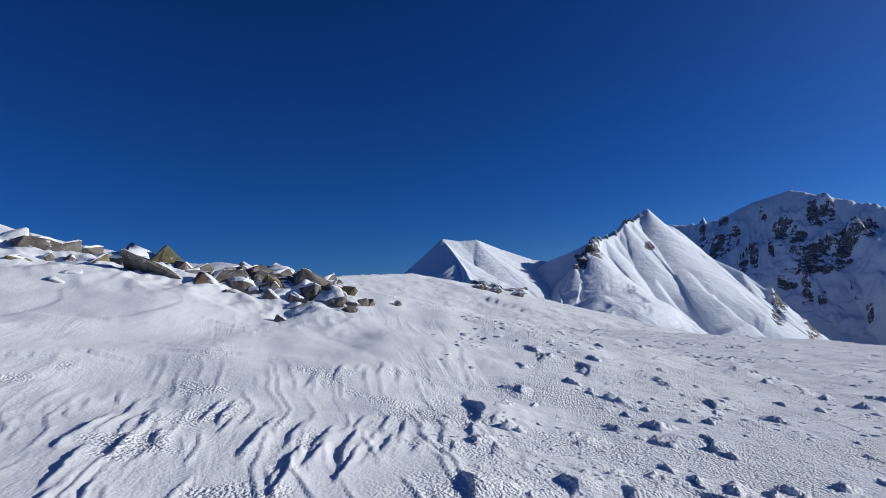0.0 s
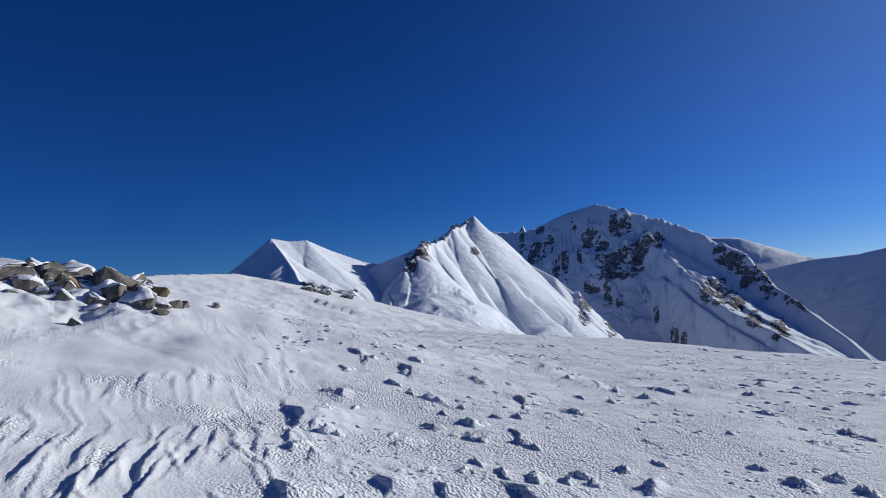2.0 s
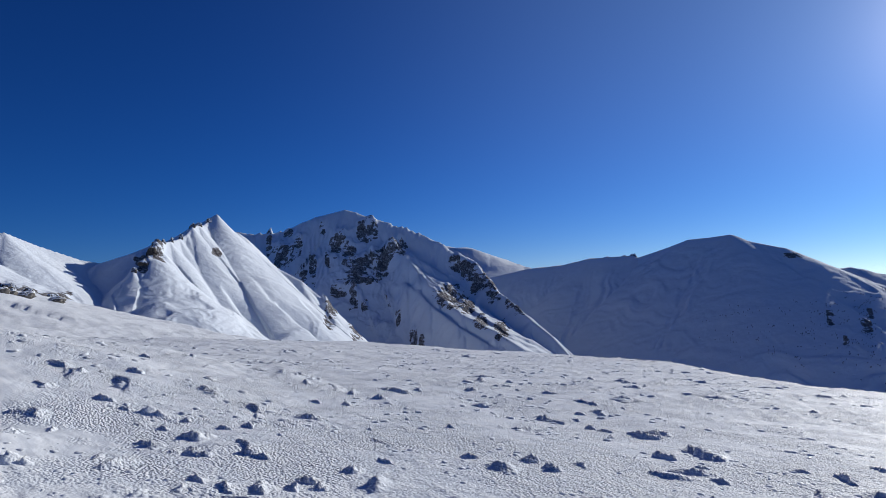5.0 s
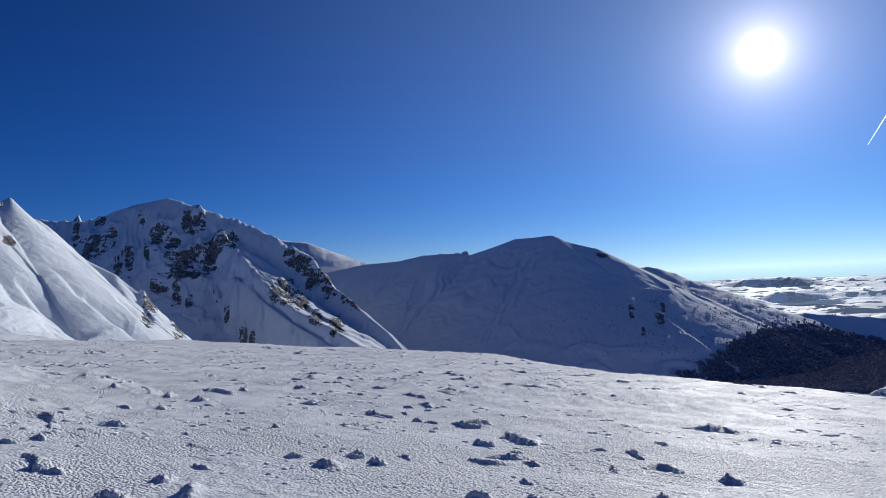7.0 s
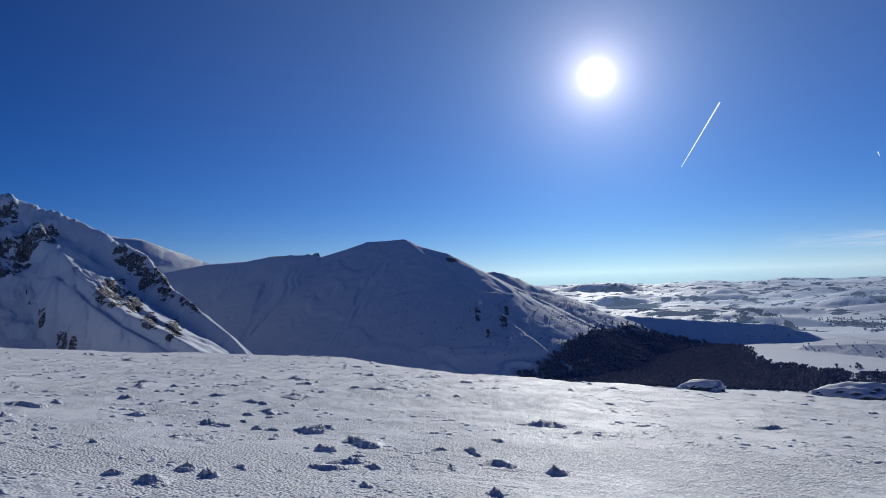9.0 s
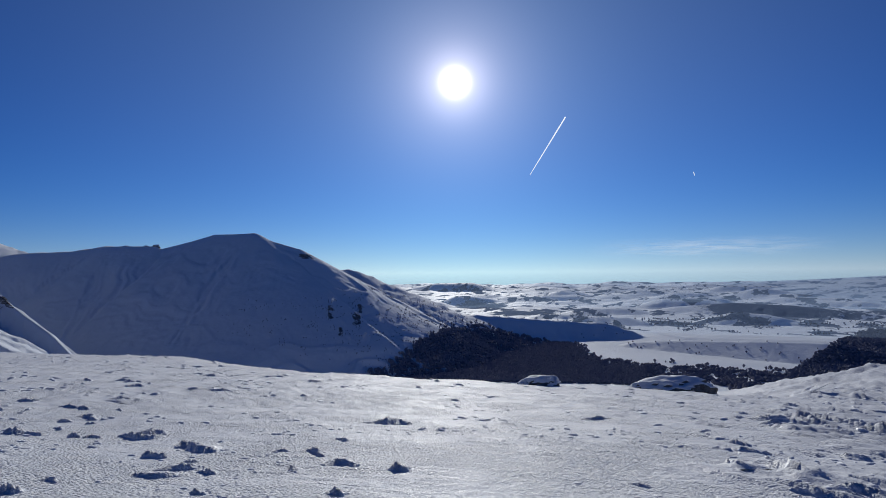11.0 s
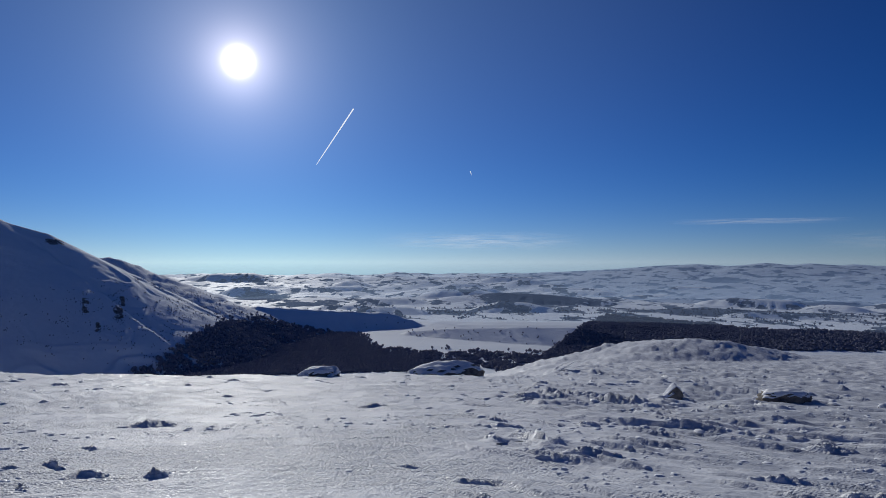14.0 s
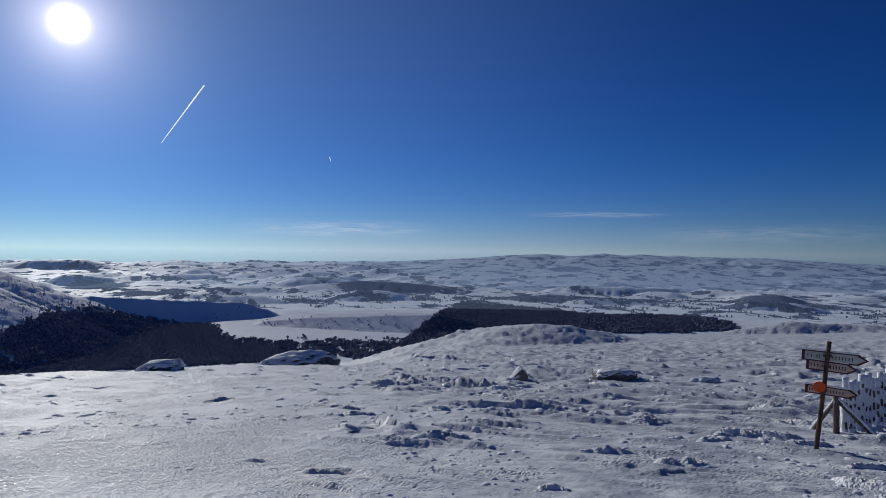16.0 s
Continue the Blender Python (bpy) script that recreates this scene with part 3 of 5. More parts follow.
def flame_relief(x, y):
    total = np.zeros(x.shape)
    wobble = 0.035 * gradient_noise(x * 1.6, y * 1.6, 133) + 0.016 * gradient_noise(x * 7, y * 7, 134)
    for px, py, turn, long, wide, tall, bend in FLAMES:
        near = np.flatnonzero((np.abs(x - px) < 1.2) & (np.abs(y - py) < 1.3))
        u, v = x[near] - px, y[near] - py
        a = (u * math.sin(turn) + v * math.cos(turn)) / long
        c = u * math.cos(turn) - v * math.sin(turn) + wobble[near] + bend * wide * a * a * 2
        span = np.clip(1 - (2 * a) ** 2, 0, 1) ** 0.8
        body = wide * (0.25 + 0.75 * span)
        rise = np.where(c > 0, np.exp(-c / body * 1.3), smooth(1 + c / 0.03))
        scoop = 0.22 * np.exp(-((c + 0.08) / 0.09) ** 2)
        total[near] = np.maximum(total[near], tall * span * rise) - np.where(c < 0, tall * span * scoop * (1 - smooth(1 + c / 0.04)), 0)
    return total


def plates(x, y, spread, seed, most):
    """Scattered broken plates of crust: each with a ragged sheer edge to the west and a long tail to the east."""
    ragged_x = x + 0.16 * spread * layers(x / (0.45 * spread), y / (0.45 * spread), 3, 0.6, seed)
    ragged_y = y + 0.16 * spread * layers(x / (0.45 * spread) + 7, y / (0.45 * spread), 3, 0.6, seed + 3)
    total = np.zeros(x.shape)
    ix, iy = np.floor(x / spread).astype(np.int64), np.floor(y / spread).astype(np.int64)
    for i in (-1, 0, 1):
        for j in (-1, 0, 1):
            cell = ((ix + i) * 73856093 ^ (iy + j) * 19349663 ^ seed * 83492791) & 0xFFFFFF
            r1, r2, r3 = (cell * 7919 % 1009) / 1009, (cell * 104729 % 997) / 997, (cell * 1299709 % 991) / 991
            px, py = (ix + i + 0.15 + 0.7 * r1) * spread, (iy + j + 0.15 + 0.7 * r2) * spread
            size = spread * (0.12 + 0.30 * r3 ** 2)
            u, v = (ragged_x - px) / size, (ragged_y - py) / (size * (0.6 + 0.8 * r1))
            shape = np.where(u > 0, np.exp(-1.9 * u), smooth(1 + u / 0.16)) * np.clip(1.15 - v * v, 0, 1) ** 0.6
            total = np.maximum(total, np.where(r2 * 0.6 + r3 * 0.4 < most, size * shape, 0))
    return total


def small_relief(x, y, d, az):
    """Drifts, wind-carved ridges and broken crust on the near snow."""
    near = 1 - smooth((d - 70) / 120)
    roll = 0.06 * layers(x / 6, y / 6, 3, 0.5, 107) + 0.30 * layers(x / 22, y / 22, 2, 0.5, 110) * smooth((d - 8) / 20)
    left = (1 - smooth((az + 1) / 14)) * (1 - 0.85 * smooth((d - 11) / 4))
    right = smooth((az - 84) / 26)
    field = smooth(layers(x / 3.5, y / 3.5, 2, 0.5, 112) * 1.1 + 0.42 + 0.2 * right + 0.25 * left)
    north = carved_drifts(x, y, radians(-2), 2.1, 0.27, 115)
    fine = carved_drifts(x, y, radians(-14), 1.5, 0.13, 117)
    bank = 1 - smooth((az + 6) / 8)
    h = roll + field * 0.016 * north * (1 - right) * (1 - bank) + 0.017 * left * fine * smooth((12 - d) / 3)
    # the open crust: plates of two sizes, few towards the sun, many to the south
    open_crust = smooth((az - 1) / 6) * smooth((d - 4) / 2)
    glassy = smooth((az - 58) / 8) * (1 - smooth((az - 96) / 8))
    some = smooth(layers(x / 5, y / 5, 3, 0.5, 126) * 1.3 + 0.55 - 0.35 * glassy)
    h = h + open_crust * some * 0.28 * plates(x, y, 0.9, 127, 0.42) * (1 - 0.5 * glassy)
    far_off = smooth((d - 9) / 10)
    h = h + open_crust * some * 0.14 * far_off * plates(x, y, 2.0, 129, 0.42) * (1 - 0.4 * glassy)
    # southern side: long sastrugi, sheer to the north-west
    lee = carved_drifts(x, y, radians(58), 1.9, 0.46, 140)
    broad = carved_drifts(x, y, radians(52), 4.2, 1.25, 143)
    h = h + right * smooth((d - 4.5) / 3) * field * (0.075 * lee + 0.08 * broad * smooth((d - 7) / 5) * (0.6 + 1.1 * smooth((az - 104) / 14)))
    turned_x, turned_y = 0.6 * x - 0.8 * y, 0.8 * x + 0.6 * y
    rough_patch = right * smooth((d - 5) / 3) * smooth(layers(x / 7, y / 7, 3, 0.55, 148) * 1.6 + 0.25 + 0.45 * smooth((az - 112) / 16)) * (1 - np.exp(-((x - 6.3) ** 2 + (y + 8.4) ** 2) / 5))
    h = h + rough_patch * (0.50 * plates(turned_x, turned_y / 2.1, 1.0, 151, 0.62) + 0.42 * plates(turned_x, turned_y / 1.8, 0.5, 153, 0.6) + 0.45 * smooth((d - 12) / 8) * plates(turned_x, turned_y / 2.4, 1.9, 155, 0.6) + 0.35 * smooth((d - 24) / 14) * plates(turned_x, turned_y / 2.0, 3.2, 159, 0.6))
    along, across = x * math.sin(radians(52)) + y * math.cos(radians(52)), x * math.cos(radians(52)) - y * math.sin(radians(52))
    streak = np.maximum(0, layers(along / 2.6, across / 0.5, 3, 0.5, 121) - 0.08)
    h = h + 0.020 * right * smooth((d - 4) / 3) * ridged(along / 1.9, across / 0.42, 3, 0.6, 145)
    h = h + 0.16 * right * smooth((d - 7) / 6) * streak * smooth(layers(x / 6, y / 6, 2, 0.5, 122) * 1.5 + 0.5)
    h = h + 0.04 * smooth((d - 9) / 12) * layers(along / 1.6, across / 0.9, 3, 0.6, 123) * (1 - bank)
    h = h + right * smooth((d - 28) / 30) * 0.16 * ridged(along / 4.5, across / 1.3, 3, 0.6, 131)
    # a shallow dip between the signpost and the southern mounds
    south = -(y * math.cos(radians(172)) + x * math.sin(radians(172)))
    h = h - 0.03 * np.clip(-south - 9, 0, 40) * smooth((az - 96) / 18)
    close = d < 20
    cx, cy, add = x[close], y[close], np.zeros(int(close.sum()))
    for px, py, wide, tall in DRIFTS:
        u, v = cx - px + 0.10 * gradient_noise(cx * 1.4, cy * 1.4, 133) + 0.05 * gradient_noise(cx * 5, cy * 5, 136), cy - py
        u = u + 0.25 * v * v / wide
        add = np.maximum(add, 0.8 * tall * np.exp(-(v / (0.75 * wide)) ** 2) * np.where(u > 0, np.exp(-(u / wide) ** 2), smooth(1 + u / (0.06 if wide < 1 else 0.9))))
    for px, py, wide, toward, deep in SCOOPS:
        u, v = cx - px, cy - py
        r = np.hypot(u, v) + 0.12 * gradient_noise(cx * 0.9, cy * 0.9, 137)
        facing = np.maximum(0, (u * math.sin(radians(toward)) + v * math.cos(radians(toward))) / np.maximum(r, 0.1))
        add = add - deep * smooth((wide - r) / 0.10) * smooth((r - 0.25 * wide) / (0.7 * wide)) * facing
    h[close] += add + flame_relief(cx, cy) * (1 - smooth((az[close] - 1) / 8))
    # snow heaped and hollowed among the rocks of the bank
    rocky = np.exp(-((d - 16.6 + 0.13 * (az + 20)) / 2.0) ** 2) * smooth((az + 42) / 6) * smooth((-6 - az) / 5)
    h = h + rocky * (0.14 * ridged(x / 1.4, y / 1.4, 3, 0.55, 139) + 0.06)
    off = (d > 60) & (d < 130)
    cx, cy, add = x[off], y[off], np.zeros(int(off.sum()))
    for px, py, wide, tall in HOLLOWS:
        u, v = cx - px + 0.5 * gradient_noise(cx / 2, cy / 2, 135), cy - py
        add = np.maximum(add, tall * np.exp(-(v / (1.6 * wide)) ** 2) * np.where(u > 0, np.exp(-(u / (1.6 * wide)) ** 2), smooth(1 + u / 0.9)))
    h[off] += add
    h = h + 0.007 * layers(x / 0.2, y / 0.2, 2, 0.5, 125) * (1 - 0.8 * bank)
    return h * near


def terrain(x, y):
    """Height, and which landform makes it: 0 the ground, then one number for each mountain."""
    d = np.hypot(x, y)
    az = np.degrees(np.arctan2(x, y))
    slope = -FALL * (x * math.sin(FALL_AZ) + y * math.cos(FALL_AZ))
    # behind the walker the slope levels out
    slope = np.where(slope > 0, 12 * np.tanh(slope / 12), slope)
    edge = np.interp(az, EDGE_AZ, EDGE_D) * (1 + 0.06 * gradient_noise(az / 5, az * 0, 88))
    past = np.maximum(0, d - edge)
    plateau = slope - 0.62 * (past - 14 * (1 - np.exp(-past / 14)))
    plain = EYE + d * np.tan(np.radians(np.interp(d, PLAIN_D, PLAIN_UP)))
    plain = plain + (3 + 11 * smooth((d - 1500) / 2200)) * layers(x / 300, y / 300, 4, 0.5, 90) * smooth((d - 1000) / 600)
    valley = np.where(d < 900, np.minimum(plain, -150 - 0 * d), plain)
    h = np.maximum(plateau, valley)
    bank = LEFT_BANK.height(x, y) + 0.12 * layers(x / 3, y / 3, 3, 0.45, 95)
    k = 0.6
    h = np.where(d < 90, h + k * np.logaddexp(0, np.clip((bank - h) / k, -40, 40)) - k * math.log(2) * np.exp(-np.abs(bank - h)), h)
    owner = np.zeros(x.shape, dtype=np.int32)
    by = np.flatnonzero(d < 192)
    h[by] += small_relief(x[by], y[by], d[by], az[by])
    far = d > 55
    if not far.any():
        return h, owner
    fx, fy = x[far], y[far]
    fh, fo = h[far], owner[far]
    for number, group in enumerate([[SHOULDER, *MOUNDS], ROUND_PEAK, POINTED_PEAK, CRAGGY_PEAK, FAR_CREST, DOME, [*MESA, *FIELDS, *HILLS], FAR_RANGE]):
        for ridge in group:
            near = np.flatnonzero(ridge.within(fx, fy))
            r = ridge.height(fx[near], fy[near], fh[near] - (3 if number == 0 else 0))
            if number == 0:
                r = r + (0.22 if ridge is SHOULDER else 0.3) * layers(fx[near] / 7, fy[near] / 7, 5, 0.6, 97) + (0.11 * ridged(fx[near] / 1.3, fy[near] / 1.3, 4, 0.7, 98) + 0.5 * plates(0.6 * fx[near] - 0.8 * fy[near], (0.8 * fx[near] + 0.6 * fy[near]) / 1.7, 2.4, 157, 0.62) if ridge is not SHOULDER else 0)
            higher = r > fh[near]
            fo[near[higher]], fh[near[higher]] = number, r[higher]
    pointed = np.flatnonzero(fo == 2)
    fh[pointed] -= gully_cut(fx[pointed], fy[pointed])
    fh = fh + bare_rock(fx, fy, fh, fo, True)
    craggy = np.flatnonzero((fo == 3) & (fh > -30))
    qx, qy = fx[craggy], fy[craggy]
    rib = ridged((qx * 0.85 + qy * -0.52) / 30 + layers(qx / 90, qy / 90, 2, 0.5, 141), (qx * 0.52 + qy * 0.85) / 110, 3, 0.55, 142)
    fh[craggy] += 3.2 * rib * smooth((fh[craggy] + 30) / 50) * smooth((150 - fh[craggy]) / 25)
    h[far], owner[far] = fh, fo
    return h, owner


def ground_at(x, y):
    h, _ = terrain(np.array([float(x)]), np.array([float(y)]))
    return float(h[0])


WOODS = [(107.7, 2800, 5.8, 330), (124, 2400, 10, 170), (130.5, 2980, 5, 70), (83.2, 3150, 2.6, 220), (87, 2650, 3.2, 130), (123.5, 3800, 2.2, 150), (101, 2250, 5, 35), (81, 4500, 1.6, 150), (140, 2500, 6, 120)]
BELT_AZ = [108.5, 110, 112, 114, 116.7, 121.9, 126.2, 134.6, 136.9, 138]
BELT_TOP = [-8.3, -7.0, -5.6, -4.7, -4.9, -5.15, -5.5, -5.3, -5.65, -6.3]
BELT_LOW = [-9.0, -9.6, -9.6, -9.2, -8.2, -7.6, -7.3, -6.5, -6.35, -6.3]


def in_belt(x, y, h, az, d):
    """The dark wood below the plain, from the valley's mouth along the first rise."""
    up = np.degrees(np.arctan2(h - EYE, d)) + 0.16 * layers(x / 70, y / 70, 4, 0.6, 417)
    return (az > 108.5) & (az < 138) & (up < np.interp(az, BELT_AZ, BELT_TOP)) & (up > np.interp(az, BELT_AZ, BELT_LOW))


def wood_cover(x, y, h, owner):
    d, az = np.hypot(x, y), np.degrees(np.arctan2(x, y))
    cover = np.zeros(x.shape)
    for a, r, wa, wd in WOODS:
        cover = np.maximum(cover, 1.15 - 0.65 * np.hypot((az - a) / wa, (d - r) / wd))
    strips = layers(x / 170, y / 110, 6, 0.72, 301) * 0.75 + 0.33
    cover = np.maximum(cover, np.where(d > 1900, strips, 0))
    cover = np.where(in_belt(x, y, h, az, d), 1.0, cover)
    return np.clip(np.where((owner == 0) | (owner >= 6), cover, 0), 0, 1)


SEAM = 235.0


def near_axis():
    az = np.concatenate([np.arange(-38, 150, 0.2), np.arange(150, 322, 4.0)])
    d = np.concatenate([np.geomspace(0.4, 3.0, 14)[:-1], np.geomspace(3.0, 24, 330)[:-1], np.geomspace(24, 70, 110)[:-1], np.geomspace(70, SEAM, 110)])
    return np.radians(az), d


def far_axis():
    az = np.concatenate([np.arange(-38, -6, 0.5), np.arange(-6, 50, 0.085), np.arange(50, 76, 0.12), np.arange(76, 150, 0.17), np.arange(150, 322, 4.0)])
    d = np.concatenate([np.geomspace(SEAM, 350, 24)[:-1], np.geomspace(350, 1450, 470)[:-1], np.geomspace(1450, 4950, 170)])
    return np.radians(az), d


def mesh_from(name, verts, quads, material, fields=()):
    used, back = np.unique(quads, return_inverse=True)
    quads = back.reshape(quads.shape).astype(np.int32)
    me = bpy.data.meshes.new(name)
    me.vertices.add(len(used))
    me.vertices.foreach_set("co", verts[used].astype(np.float32).ravel())
    me.loops.add(quads.size)
    me.loops.foreach_set("vertex_index", quads.ravel())
    me.polygons.add(len(quads))
    me.polygons.foreach_set("loop_start", np.arange(0, quads.size, quads.shape[1], dtype=np.int32))
    me.polygons.foreach_set("use_smooth", np.ones(len(quads), dtype=bool))
    for key, values in fields:
        me.attributes.new(key, "FLOAT", "POINT").data.foreach_set("value", values[used].astype(np.float32))
    me.materials.append(material)
    me.update(calc_edges=True)
    return me


LANDFORMS = [("ground", "wind-packed snow plateau sloping away to a valley and a wide wintry plain", "ground"),
             ("mountain", "rounded snowy peak with a shaded flank and a saddle", "mountain"),
             ("mountain", "pointed snowy peak with a rocky tip and sunlit slopes", "mountain"),
             ("mountain", "tall craggy mountain with dark cliffs and snowy ribs", "mountain"),
             ("mountain", "distant smooth snowy crest behind the crags", "mountain"),
             ("mountain", "broad snowy dome with a shaded face", "mountain"),
             ("mountain", "long snowy spur with a wooded foot", "mountain"),
             ("mountain_range", "faint blue mountain range on the horizon", "mountains")]


def polar_sheet(az, d):
    """Points of the terrain on rings round the walker, and the faces between them."""
    A, D = np.meshgrid(az, d)
    x, y = (D * np.sin(A)).ravel(), (D * np.cos(A)).ravel()
    h, owner = terrain(x, y)
    wood = wood_cover(x, y, h, owner)
    bare = bare_rock(x, y, h, owner)
    deg = np.degrees(A).ravel()
    crust = 0.10 + 0.90 * smooth((deg + 8 + 10 * layers(x / 2, y / 2, 2, 0.5, 160)) / 14)
    smooth_drift = np.exp(-((x + 0.9) / 1.7) ** 2 - ((y - 12.5) / 2.0) ** 2)
    smooth_drift = smooth_drift + np.exp(-((x - 1.0) / 0.6) ** 2 - ((y - 9.2) / 0.6) ** 2)
    crust = crust * (1 - smooth(3 * smooth_drift)) * (1 - 0.7 * smooth((deg - 96) / 20))
    crust = np.maximum(crust, 0.85 * smooth(layers(x / 1.2, y / 1.2, 3, 0.5, 165) * 2 - 0.3) * (D.ravel() < 11))
    rows, cols = len(d), len(az)
    i, j = np.meshgrid(np.arange(rows - 1), np.arange(cols), indexing="ij")
    j2 = (j + 1) % cols
    quads = np.stack([i * cols + j, (i + 1) * cols + j, (i + 1) * cols + j2, i * cols + j2], -1).reshape(-1, 4)
    # how far the southern snow's colour is darkened, for shade as well as turf
    thin = smooth((deg - 100 + 7 * layers(x / 5, y / 5, 3, 0.5, 171)) / 26) * (1 - smooth((deg - 156) / 24))
    return np.stack([x, y, h], 1), quads, owner, [("wood", wood), ("crust", crust), ("bare", bare), ("thin", thin)]


def build_terrain():
    verts, quads, owner, fields = polar_sheet(*near_axis())
    hub = len(verts)
    cols = len(near_axis()[0])
    verts = np.vstack([verts, [0, 0, verts[:cols, 2].mean()]])
    fields = [(key, np.append(v, v[0])) for key, v in fields]
    ring = np.arange(cols)
    middle = np.stack([ring, np.roll(ring, -1), np.full(cols, hub), np.full(cols, hub)], 1)[:, :3]
    tagged(new("ground", mesh_from("ground", verts, quads, SNOW, fields)), LANDFORMS[0][1], "ground", kind="structure")
    tagged(new("ground", mesh_from("ground", verts, middle, SNOW, fields)), "trodden snow under the walker's feet", "ground", kind="structure")
    verts, quads, owner, fields = polar_sheet(*far_axis())
    kind = owner[quads].max(1)
    for number, (name, label, category) in enumerate(LANDFORMS):
        pick = quads[kind == number]
        if len(pick):
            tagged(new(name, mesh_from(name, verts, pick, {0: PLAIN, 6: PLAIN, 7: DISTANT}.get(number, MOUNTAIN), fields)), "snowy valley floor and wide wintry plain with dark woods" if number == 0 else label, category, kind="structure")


build_terrain()


# ---- helpers for things ----
def part(name, bm, material, parent=None, label="", flat=False):
    """Links a bmesh as one mesh object, under a thing or a part."""
    for f in bm.faces:
        f.smooth = not flat
    me = bpy.data.meshes.new(name)
    bm.to_mesh(me)
    bm.free()
    me.materials.append(material)
    ob = new(name, me)
    ob.parent = parent
    if label:
        tagged(ob, label)
    return ob


def box(bm, size, at_pose, bevel=0.0):
    made = bmesh.ops.create_cube(bm, size=1.0, matrix=at_pose @ Matrix.Diagonal((*size, 1)))["verts"]
    if bevel:
        edges = list({e for v in made for e in v.link_edges})
        bmesh.ops.bevel(bm, geom=edges, offset=bevel, segments=2, affect="EDGES", profile=0.6)


def pole(bm, a, b, r0, r1, sides=10, rough=0.0, seed=0, rings=8):
    """A round bar from a to b, tapered and a little uneven."""
    rng = random.Random(seed)
    a, b = Vector(a), Vector(b)
    turn = (b - a).to_track_quat("Z", "Y").to_matrix()
    loops = []
    for i in range(rings + 1):
        t = i / rings
        r = r0 + (r1 - r0) * t
        loops.append([bm.verts.new(a.lerp(b, t) + turn @ Vector((math.cos(2 * math.pi * k / sides), math.sin(2 * math.pi * k / sides), 0)) * r * (1 + rough * rng.uniform(-1, 1)))
                      for k in range(sides)])
    for lo, hi in zip(loops, loops[1:]):
        for k in range(sides):
            bm.faces.new((lo[k], lo[(k + 1) % sides], hi[(k + 1) % sides], hi[k]))
    bm.faces.new(loops[0][::-1])
    bm.faces.new(loops[-1])


def plain_material(name, dark, light, scale, rough=0.8, bump=0.4, stretch=(1, 1, 1), rime=0.0):
    m = Nodes(name)
    o = m.stretch(m.coords("Object"), stretch)
    a = m.noise(o, scale, 5, 0.65)
    color = m.mix(m.band(a, 0.3, 0.7), dark, light)
    if rime:
        frost = m.band(m.noise(m.coords("Object"), scale * 0.8, 4, 0.7), 1 - rime, 1.08 - rime)
        color = m.mix(frost, color, (0.82, 0.84, 0.88))
    return m.done(color, rough, m.bump(a, bump, 0.01), 0.3)


POST_WOOD = plain_material("weathered_post_wood", (0.05, 0.03, 0.022), (0.12, 0.07, 0.05), 9, 0.85, 0.5, (4, 4, 0.5), 0.36)
FENCE_WOOD = plain_material("grey_fence_wood", (0.07, 0.055, 0.045), (0.16, 0.13, 0.11), 9, 0.85, 0.5, (4, 4, 0.5), 0.42)
BOARD_PALE = plain_material("pale_board_paint", (0.42, 0.42, 0.40), (0.55, 0.55, 0.52), 12, 0.6, 0.2, (1, 1, 3), 0.30)
BOARD_PINK = plain_material("faded_pink_board_paint", (0.45, 0.32, 0.28), (0.58, 0.44, 0.38), 12, 0.6, 0.2, (1, 1, 3), 0.28)
BOARD_RIM = plain_material("dark_red_rim_paint", (0.06, 0.02, 0.02), (0.13, 0.04, 0.035), 14, 0.6, 0.2)
LETTER = plain_material("dark_lettering_paint", (0.05, 0.025, 0.025), (0.09, 0.05, 0.045), 20, 0.6, 0.1)
DISC = plain_material("orange_red_marker_paint", (0.62, 0.07, 0.015), (0.80, 0.12, 0.02), 10, 0.5, 0.1)
RIME = plain_material("feathery_rime_ice", (0.78, 0.80, 0.85), (0.88, 0.89, 0.91), 30, 0.8, 0.9)
# tree colour lightened and blued to carry the haze in front of the woods
HAZY_BARK = plain_material("haze_tinted_winter_wood", (0.15, 0.155, 0.205), (0.22, 0.225, 0.285), 0.4, 0.95, 0.2)


def on_ground(x, y, sink=0.0):
    return (x, y, ground_at(x, y) - sink)


